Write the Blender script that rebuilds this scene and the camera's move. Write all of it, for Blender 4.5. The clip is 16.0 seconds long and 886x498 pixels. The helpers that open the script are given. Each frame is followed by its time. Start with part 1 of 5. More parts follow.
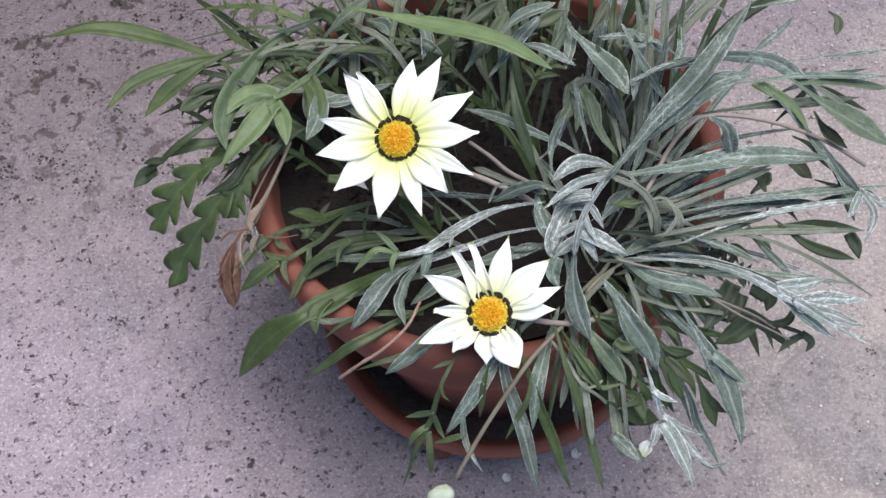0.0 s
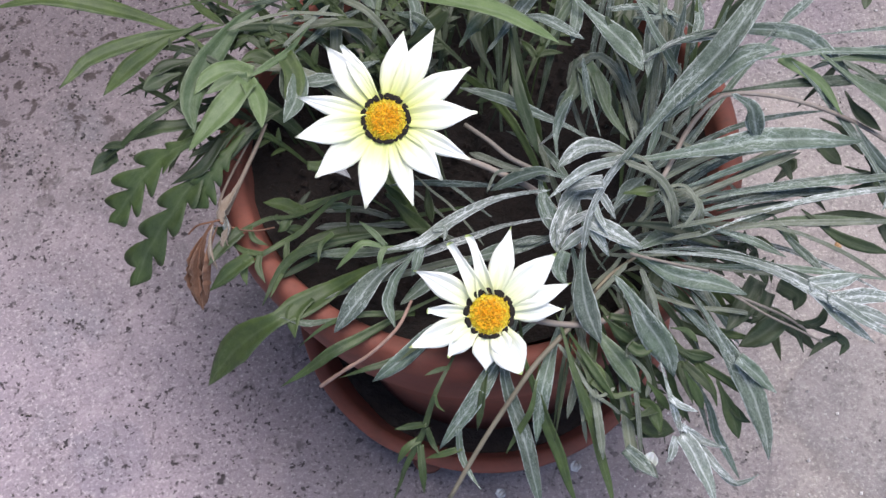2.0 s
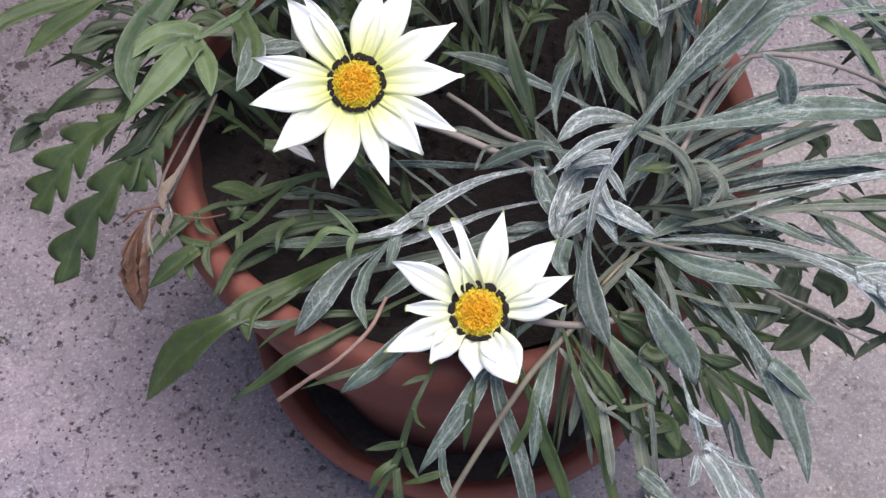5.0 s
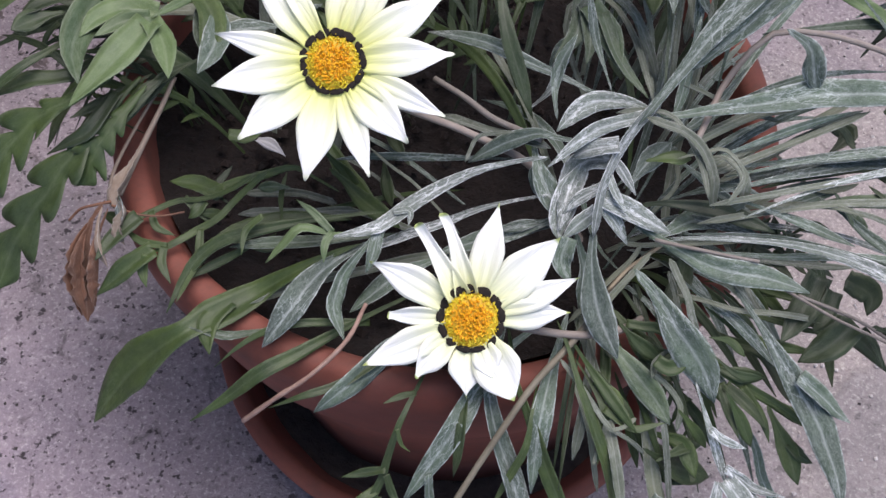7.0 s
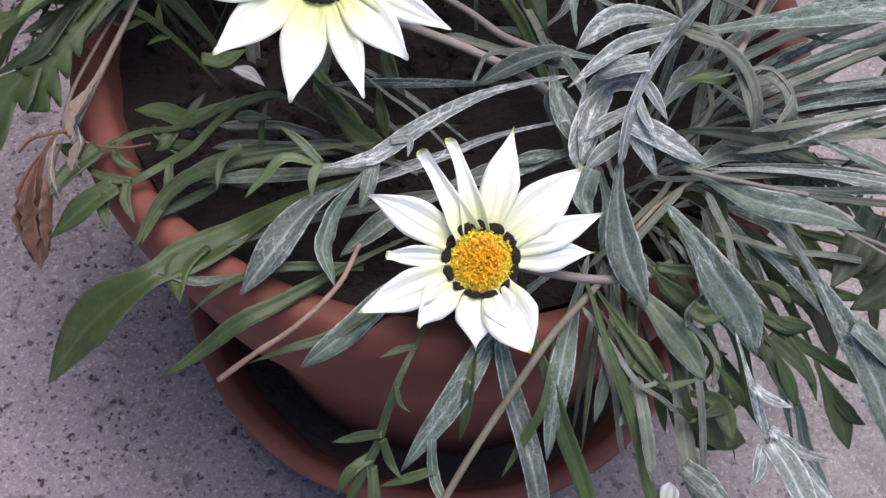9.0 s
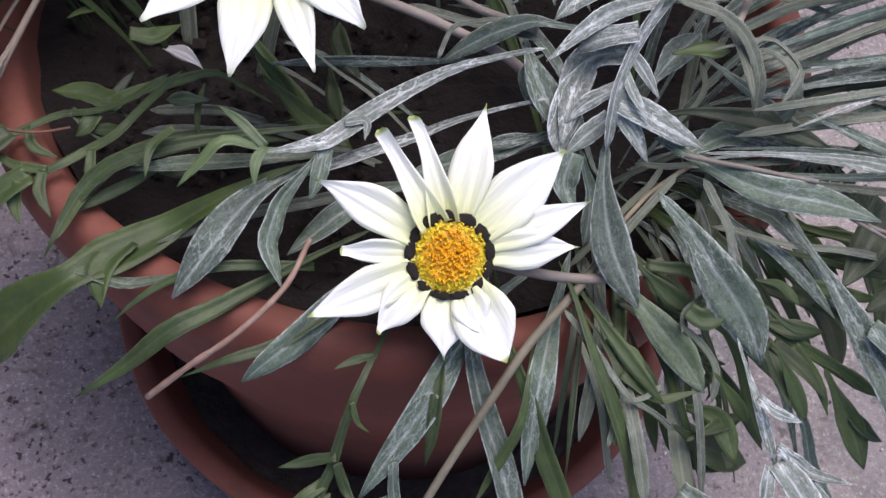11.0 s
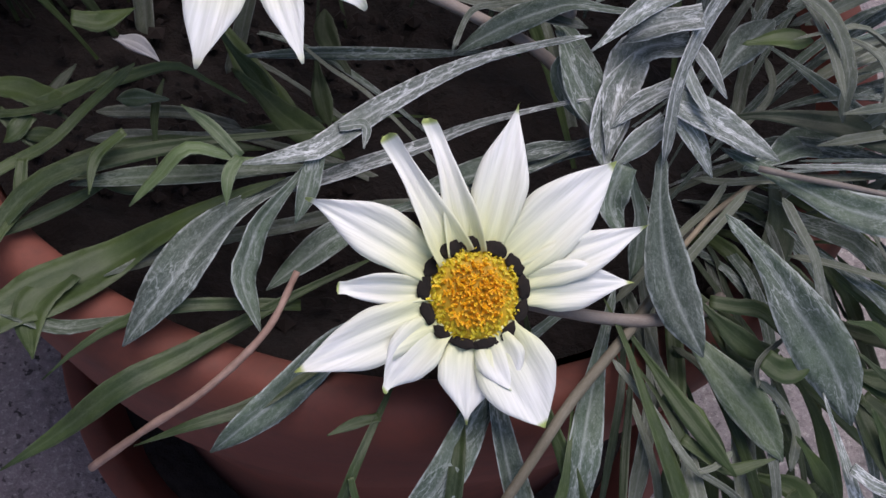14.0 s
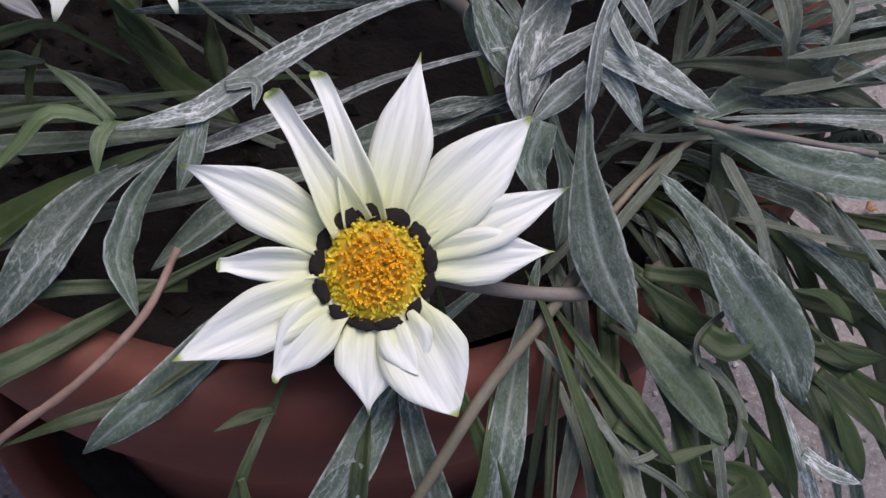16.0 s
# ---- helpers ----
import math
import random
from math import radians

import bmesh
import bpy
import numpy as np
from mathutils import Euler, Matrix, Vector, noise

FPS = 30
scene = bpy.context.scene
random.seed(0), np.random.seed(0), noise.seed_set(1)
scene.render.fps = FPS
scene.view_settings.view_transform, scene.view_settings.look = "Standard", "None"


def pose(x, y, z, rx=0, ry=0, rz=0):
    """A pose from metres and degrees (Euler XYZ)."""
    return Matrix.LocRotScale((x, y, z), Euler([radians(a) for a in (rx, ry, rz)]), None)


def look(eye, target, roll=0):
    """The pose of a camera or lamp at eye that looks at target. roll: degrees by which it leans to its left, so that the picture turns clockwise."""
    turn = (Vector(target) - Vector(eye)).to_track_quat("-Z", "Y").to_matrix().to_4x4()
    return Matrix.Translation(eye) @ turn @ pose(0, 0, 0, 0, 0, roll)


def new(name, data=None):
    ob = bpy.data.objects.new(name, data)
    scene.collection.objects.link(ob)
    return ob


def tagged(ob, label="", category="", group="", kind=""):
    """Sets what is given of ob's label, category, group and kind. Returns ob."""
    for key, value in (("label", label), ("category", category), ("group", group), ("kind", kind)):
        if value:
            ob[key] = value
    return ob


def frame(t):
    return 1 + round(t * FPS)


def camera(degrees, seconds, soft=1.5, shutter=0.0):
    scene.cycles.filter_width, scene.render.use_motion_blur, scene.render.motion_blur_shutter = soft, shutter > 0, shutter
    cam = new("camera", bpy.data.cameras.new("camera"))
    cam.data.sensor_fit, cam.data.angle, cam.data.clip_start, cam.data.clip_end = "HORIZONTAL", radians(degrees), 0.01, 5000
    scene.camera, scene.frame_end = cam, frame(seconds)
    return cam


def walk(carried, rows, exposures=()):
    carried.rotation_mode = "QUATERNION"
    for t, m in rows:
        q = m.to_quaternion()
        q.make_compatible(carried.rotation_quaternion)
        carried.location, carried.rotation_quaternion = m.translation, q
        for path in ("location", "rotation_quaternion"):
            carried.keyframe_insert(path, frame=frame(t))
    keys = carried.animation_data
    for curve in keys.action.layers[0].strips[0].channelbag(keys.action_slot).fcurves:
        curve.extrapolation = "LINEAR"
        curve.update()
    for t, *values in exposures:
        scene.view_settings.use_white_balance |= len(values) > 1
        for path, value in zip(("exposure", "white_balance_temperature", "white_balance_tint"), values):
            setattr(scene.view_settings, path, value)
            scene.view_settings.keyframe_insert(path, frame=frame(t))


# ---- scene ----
cam = camera(40, 16.0)
PATH = [
    (0.0, pose(-0.0256, -0.3898, 0.7736, 30.05, 2.48, -4.28)),
    (0.5, pose(-0.0320, -0.3825, 0.7586, 30.03, 2.24, -4.69)),
    (1.0, pose(-0.0355, -0.3731, 0.7447, 29.87, 1.92, -5.07)),
    (1.5, pose(-0.0372, -0.3644, 0.7314, 29.90, 1.53, -5.17)),
    (2.0, pose(-0.0390, -0.3609, 0.7152, 30.25, 1.15, -5.11)),
    (2.5, pose(-0.0394, -0.3570, 0.7002, 30.55, 1.05, -5.29)),
    (3.0, pose(-0.0408, -0.3514, 0.6847, 30.96, 0.80, -5.48)),
    (3.5, pose(-0.0443, -0.3472, 0.6709, 31.24, 0.47, -5.63)),
    (4.0, pose(-0.0464, -0.3418, 0.6572, 31.38, -0.03, -5.70)),
    (6.5, pose(-0.0477, -0.3212, 0.5891, 33.32, -1.25, -6.68)),
    (7.0, pose(-0.0508, -0.3121, 0.5771, 33.34, -1.77, -6.83)),
    (7.5, pose(-0.0519, -0.3064, 0.5634, 33.41, -1.95, -6.83)),
    (8.0, pose(-0.0549, -0.3042, 0.5490, 33.45, -2.36, -7.27)),
    (8.5, pose(-0.0578, -0.3017, 0.5351, 33.25, -2.78, -7.40)),
    (9.0, pose(-0.0585, -0.2969, 0.5209, 33.01, -2.98, -7.60)),
    (11.5, pose(-0.0569, -0.2708, 0.4666, 34.53, -5.08, -9.31)),
    (12.0, pose(-0.0548, -0.2619, 0.4580, 34.31, -4.99, -9.37)),
    (12.5, pose(-0.0550, -0.2533, 0.4500, 34.49, -5.36, -9.59)),
    (13.0, pose(-0.0557, -0.2470, 0.4406, 34.36, -5.64, -9.48)),
    (13.5, pose(-0.0578, -0.2397, 0.4331, 34.32, -5.89, -9.73)),
    (14.0, pose(-0.0610, -0.2351, 0.4236, 34.97, -6.70, -10.34)),
    (14.5, pose(-0.0538, -0.2282, 0.4198, 34.63, -6.36, -10.23)),
    (15.0, pose(-0.0491, -0.2225, 0.4158, 34.30, -6.11, -10.65)),
    (15.5, pose(-0.0453, -0.2268, 0.4070, 34.07, -6.41, -11.30)),
    (16.0, pose(-0.0389, -0.2245, 0.4003, 34.30, -6.51, -11.82)),
]
walk(cam, PATH, exposures=[(0.0, 0.93, 6500, 8), (4.0, 0.9, 6500, 11), (7.0, 0.8, 6500, 14), (9.0, 0.80, 6500, 15), (12.5, 0.53, 6500, 16), (14.5, 0.22, 6500, 16), (16.0, 0.2, 6500, 16)])

# ---- light: bright overcast daylight ----
world = bpy.data.worlds.new("overcast_sky")
world.use_nodes = True
scene.world = world
wn = world.node_tree
sky = wn.nodes.new("ShaderNodeTexSky")
sky.sky_type = "NISHITA"
sky.sun_disc = False
sky.sun_elevation, sky.sun_rotation = radians(79), radians(66)
sky.dust_density, sky.ozone_density, sky.air_density = 1.5, 1.0, 1.0
bg = wn.nodes["Background"]
wn.links.new(sky.outputs[0], bg.inputs[0])
bg.inputs[1].default_value = 0.105
sun = new("sun", bpy.data.lights.new("sun", "SUN"))
sun.data.energy, sun.data.angle, sun.data.color = 2.12, radians(50), (1.0, 0.93, 0.885)
sun.matrix_world = look((0.30, 0.13, 1.68), (0, 0, 0))


# ---- materials ----
def material(name):
    mat = bpy.data.materials.new(name)
    mat.use_nodes = True
    nt = mat.node_tree
    return mat, nt, nt.nodes["Principled BSDF"]


def node(nt, kind, **values):
    n = nt.nodes.new("ShaderNode" + kind)
    for key, value in values.items():
        n.inputs[key.replace("_", " ")].default_value = value
    return n


def ramp(nt, source, stops):
    n = nt.nodes.new("ShaderNodeValToRGB")
    while len(n.color_ramp.elements) < len(stops):
        n.color_ramp.elements.new(0.5)
    for e, (p, c) in zip(n.color_ramp.elements, stops):
        e.position = p
        e.color = (*c, 1) if len(c) == 3 else (c[0], c[0], c[0], 1)
    nt.links.new(source, n.inputs[0])
    return n.outputs[0]


def mix(nt, fac, a, b, how="MIX"):
    n = nt.nodes.new("ShaderNodeMix")
    n.data_type, n.blend_type = "RGBA", how
    for slot, v in ((0, fac), (6, a), (7, b)):
        if isinstance(v, (int, float)):
            n.inputs[slot].default_value = v
        elif isinstance(v, tuple):
            n.inputs[slot].default_value = (*v, 1)
        else:
            nt.links.new(v, n.inputs[slot])
    return n.outputs[2]


def bump(nt, p, height, strength, distance):
    n = node(nt, "Bump", Strength=strength, Distance=distance)
    nt.links.new(height, n.inputs["Height"])
    nt.links.new(n.outputs[0], p.inputs["Normal"])


def coords(nt, scale=(1, 1, 1), uv=None):
    if uv:
        src = nt.nodes.new("ShaderNodeUVMap")
        src.uv_map = uv
        out = src.outputs[0]
    else:
        out = nt.nodes.new("ShaderNodeTexCoord").outputs["Object"]
    m = node(nt, "Mapping", Scale=scale)
    nt.links.new(out, m.inputs[0])
    return m.outputs[0]


def noise_at(nt, vec, scale, detail=4.0, rough=0.55, distortion=0.0):
    n = node(nt, "TexNoise", Scale=scale, Detail=detail, Roughness=rough, Distortion=distortion)
    nt.links.new(vec, n.inputs["Vector"])
    return n.outputs[0]


def leaf_material(name, deep, mid, fuzz, fuzz_amount, rough=0.6, web_gain=0.6, felt_gain=0.5):
    """A leaf: blade colour, pale midrib and margin, and a felt of white hairs that is rubbed off in streaks."""
    mat, nt, p = material(name)
    unit = nt.nodes.new("ShaderNodeUVMap")
    unit.uv_map = "unit"
    sep = nt.nodes.new("ShaderNodeSeparateXYZ")
    nt.links.new(unit.outputs[0], sep.inputs[0])
    off = node(nt, "Math")
    off.operation = "SUBTRACT"
    nt.links.new(sep.outputs[0], off.inputs[0])
    off.inputs[1].default_value = 0.5
    ab = node(nt, "Math")
    ab.operation = "ABSOLUTE"
    nt.links.new(off.outputs[0], ab.inputs[0])
    info = nt.nodes.new("ShaderNodeObjectInfo")
    shift = nt.nodes.new("ShaderNodeVectorMath")
    shift.operation = "ADD"
    long = coords(nt, (7, 2.6, 1), "size")
    nt.links.new(long, shift.inputs[0])
    spread = node(nt, "Math")
    spread.operation = "MULTIPLY"
    nt.links.new(info.outputs["Random"], spread.inputs[0])
    spread.inputs[1].default_value = 57.0
    nt.links.new(spread.outputs[0], shift.inputs[1])
    streak = noise_at(nt, shift.outputs[0], 1.0, 5.0, 0.65, 0.6)
    blotch = noise_at(nt, coords(nt), 90.0, 3.0, 0.6)
    base = mix(nt, ramp(nt, blotch, [(0.3, (0.0,)), (0.72, (1.0,))]), deep, mid)
    tint = mix(nt, info.outputs["Random"], (0.5, 0.54, 0.52), (1.2, 1.16, 1.06))
    base = mix(nt, 1.0, base, tint, "MULTIPLY")
    thin = ramp(nt, streak, [(0.30 - 0.12 * fuzz_amount, (0.0,)), (0.86, (felt_gain,))])
    wisp = ramp(nt, noise_at(nt, coords(nt, (9, 3.0, 1), "size"), 1.0, 6.0, 0.72, 2.2), [(0.54, (0.0,)), (0.64, (0.55,)), (0.72, (0.8,))])
    rubbed = ramp(nt, noise_at(nt, coords(nt), 55.0, 3.0, 0.5), [(0.42, (0.0,)), (0.6, (1.0,))])
    web = nt.nodes.new("ShaderNodeTexVoronoi")
    web.feature = "DISTANCE_TO_EDGE"
    web.inputs["Scale"].default_value = 1.0
    bent = nt.nodes.new("ShaderNodeVectorMath")
    bent.operation = "MULTIPLY_ADD"
    crook = node(nt, "TexNoise", Scale=2.5, Detail=3.0)
    flat = coords(nt, (5.0, 1.1, 1), "size")
    nt.links.new(flat, crook.inputs["Vector"])
    nt.links.new(crook.outputs["Color"], bent.inputs[0])
    bent.inputs[1].default_value = (0.9, 0.9, 0.9)
    nt.links.new(flat, bent.inputs[2])
    nt.links.new(bent.outputs[0], web.inputs["Vector"])
    threads = ramp(nt, web.outputs["Distance"], [(0.0, (web_gain,)), (0.035, (0.45 * web_gain,)), (0.08, (0.0,))])
    hairs = mix(nt, 1.0, wisp, threads, "LIGHTEN")
    mottle = ramp(nt, noise_at(nt, coords(nt, (17, 9, 1), "size"), 1.0, 5.0, 0.7, 1.2), [(0.48, (0.0,)), (0.74, (0.42,))])
    thin = mix(nt, 1.0, thin, mottle, "ADD")
    felt = mix(nt, 1.0, thin, mix(nt, 1.0, hairs, rubbed, "MULTIPLY"), "ADD")
    rib = ramp(nt, ab.outputs[0], [(0.0, (0.5,)), (0.04, (0.22,)), (0.09, (0.0,))])
    margin = ramp(nt, ab.outputs[0], [(0.43, (0.0,)), (0.48, (1.0,))])
    worn = ramp(nt, streak, [(0.4, (0.15,)), (0.58, (1.0,))])
    rib = mix(nt, 1.0, rib, mix(nt, 1.0, margin, worn, "MULTIPLY"), "ADD")
    both = mix(nt, 1.0, felt, rib, "ADD")
    amount = mix(nt, 1.0, both, (fuzz_amount,) * 3, "MULTIPLY")
    nt.links.new(mix(nt, amount, base, fuzz), p.inputs["Base Color"])
    p.inputs["Roughness"].default_value = rough
    p.inputs["Specular IOR Level"].default_value = 0.35
    p.inputs["Subsurface Weight"].default_value = 0.0
    bump(nt, p, mix(nt, 0.5, streak, rib), 0.35, 0.0006)
    return mat


LEAF = {
    "S": leaf_material("silver_felted_leaf", (0.022, 0.046, 0.026), (0.056, 0.095, 0.056), (0.465, 0.51, 0.505), 0.61, 0.62, 0.85, 0.36),
    "F": leaf_material("frosted_white_felted_leaf", (0.030, 0.052, 0.034), (0.068, 0.103, 0.072), (0.63, 0.66, 0.68), 0.8, 0.65, 0.95, 0.42),
    "G": leaf_material("green_leaf", (0.023, 0.043, 0.012), (0.054, 0.086, 0.021), (0.30, 0.34, 0.24), 0.15, 0.5),
    "M": leaf_material("grey_green_leaf", (0.028, 0.053, 0.023), (0.066, 0.104, 0.046), (0.42, 0.45, 0.42), 0.34, 0.6),
    "P": leaf_material("pale_green_leaf", (0.062, 0.108, 0.038), (0.112, 0.170, 0.070), (0.36, 0.39, 0.32), 0.24, 0.5),
    # E and D: leaf greens with the shade inside the foliage mixed into them
    "E": leaf_material("shade_deep_green_leaf", (0.018, 0.036, 0.011), (0.044, 0.074, 0.020), (0.26, 0.29, 0.20), 0.14, 0.5),
    "D": leaf_material("shade_dark_green_leaf", (0.017, 0.032, 0.012), (0.039, 0.062, 0.024), (0.21, 0.22, 0.18), 0.22, 0.5),
    "K": leaf_material("pale_leaf_stalk", (0.066, 0.084, 0.055), (0.128, 0.148, 0.106), (0.36, 0.375, 0.355), 0.5, 0.65),
    "R": leaf_material("pinkish_stalk", (0.195, 0.156, 0.14), (0.265, 0.226, 0.21), (0.39, 0.367, 0.36), 0.5, 0.65),
    "T": leaf_material("tan_stalk", (0.172, 0.144, 0.105), (0.28, 0.242, 0.185), (0.39, 0.36, 0.31), 0.35, 0.65),
    "B": leaf_material("withered_brown_leaf", (0.11, 0.047, 0.030), (0.24, 0.112, 0.070), (0.33, 0.25, 0.21), 0.3, 0.8),
    "W": leaf_material("bleached_dry_leaf", (0.175, 0.122, 0.098), (0.30, 0.235, 0.195), (0.52, 0.48, 0.44), 0.4, 0.8),
}


def petal_material(name, throat, middle, tip):
    mat, nt, p = material(name)
    unit = nt.nodes.new("ShaderNodeUVMap")
    unit.uv_map = "unit"
    sep = nt.nodes.new("ShaderNodeSeparateXYZ")
    nt.links.new(unit.outputs[0], sep.inputs[0])
    grain = noise_at(nt, coords(nt, (13, 0.5, 1), "size"), 1.0, 3.0, 0.5)
    col = ramp(nt, sep.outputs[1], [(0.08, throat), (0.40, middle), (0.68, (0.87, 0.87, 0.855)), (0.925, (0.87, 0.87, 0.84)), (0.96, tip)])
    vein = mix(nt, ramp(nt, grain, [(0.35, (0.0,)), (0.65, (1.0,))]), (0.86, 0.87, 0.845), (1.0, 1.0, 1.0))
    nt.links.new(mix(nt, 1.0, col, vein, "MULTIPLY"), p.inputs["Base Color"])
    p.inputs["Roughness"].default_value = 0.55
    p.inputs["Subsurface Weight"].default_value = 0.0
    p.inputs["Subsurface Radius"].default_value = (0.003, 0.003, 0.002)
    p.inputs["Subsurface Scale"].default_value = 0.5
    bump(nt, p, grain, 0.3, 0.0007)
    return mat


PETAL_CREAM = petal_material("cream_white_petal", (0.70, 0.72, 0.22), (0.83, 0.84, 0.62), (0.78, 0.8, 0.66))
PETAL_WHITE = petal_material("white_petal", (0.74, 0.76, 0.44), (0.80, 0.81, 0.70), (0.42, 0.50, 0.17))


def plain(name, a, b, scale, rough, strength=0.3, distance=0.0006, island=False):
    mat, nt, p = material(name)
    n = noise_at(nt, coords(nt), scale, 5.0, 0.6)
    col = mix(nt, ramp(nt, n, [(0.3, (0.0,)), (0.7, (1.0,))]), a, b)
    if island:
        geo = nt.nodes.new("ShaderNodeNewGeometry")
        col = mix(nt, geo.outputs["Random Per Island"], a, b)
    nt.links.new(col, p.inputs["Base Color"])
    p.inputs["Roughness"].default_value = rough
    bump(nt, p, n, strength, distance)
    return mat


FLORET = plain("orange_yellow_floret", (0.82, 0.37, 0.007), (0.90, 0.56, 0.020), 300, 0.5, island=True)
OUTER = plain("yellow_outer_floret", (0.60, 0.44, 0.010), (0.76, 0.62, 0.04), 300, 0.5, island=True)
DISC = plain("yellow_disc", (0.5, 0.30, 0.006), (0.62, 0.42, 0.02), 400, 0.6)
SPOT = plain("black_brown_petal_spot", (0.006, 0.004, 0.003), (0.016, 0.010, 0.007), 500, 0.9)
BUD = plain("pale_green_bud", (0.3, 0.36, 0.26), (0.5, 0.54, 0.45), 150, 0.6)
GRIT = plain("dark_grit", (0.02, 0.018, 0.018), (0.10, 0.085, 0.08), 80, 0.9, island=True)
PALE_GRIT = plain("pale_grit", (0.35, 0.31, 0.31), (0.62, 0.58, 0.58), 80, 0.85, island=True)
# SOIL and CLOD: dark soil, deepened further to stand for the leaves' shadow
SOIL = plain("shade_dark_potting_soil", (0.0052, 0.0029, 0.0024), (0.014, 0.0078, 0.0064), 160, 0.95, 1.0, 0.004)
SILT = plain("damp_brown_silt", (0.018, 0.013, 0.012), (0.045, 0.034, 0.031), 120, 0.9, 1.0, 0.004)
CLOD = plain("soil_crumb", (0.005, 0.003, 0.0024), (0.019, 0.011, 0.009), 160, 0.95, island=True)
PLASTER = plain("unseen_wall_plaster", (0.11, 0.095, 0.09), (0.17, 0.148, 0.14), 9, 0.9, 0.5, 0.003)
TWIG = plain("dry_twig_bark", (0.26, 0.16, 0.125), (0.42, 0.28, 0.23), 220, 0.7)
WILTED = plain("wilted_white_petal", (0.30, 0.30, 0.33), (0.46, 0.46, 0.48), 150, 0.6)
AMBER = plain("amber_dry_petal", (0.30, 0.15, 0.06), (0.42, 0.26, 0.14), 120, 0.6)


def terracotta(name, a, b, dirt):
    mat, nt, p = material(name)
    c = coords(nt)
    broad = noise_at(nt, c, 14.0, 4.0, 0.6, 0.4)
    fine = noise_at(nt, c, 420.0, 3.0, 0.6)
    turned = noise_at(nt, coords(nt, (6, 6, 160)), 1.0, 2.0, 0.5)
    col = mix(nt, ramp(nt, broad, [(0.3, (0.0,)), (0.7, (1.0,))]), a, b)
    col = mix(nt, ramp(nt, noise_at(nt, c, 45.0, 6.0, 0.7), [(0.48, (0.0,)), (0.72, (0.75,))]), col, dirt)
    col = mix(nt, ramp(nt, fine, [(0.3, (0.25,)), (0.55, (0.0,))]), col, dirt)
    nt.links.new(col, p.inputs["Base Color"])
    p.inputs["Roughness"].default_value = 0.68
    p.inputs["Specular IOR Level"].default_value = 0.3
    bump(nt, p, mix(nt, 0.5, fine, turned), 0.3, 0.0005)
    return mat


CLAY = terracotta("terracotta_clay", (0.156, 0.047, 0.035), (0.202, 0.068, 0.050), (0.100, 0.045, 0.036))


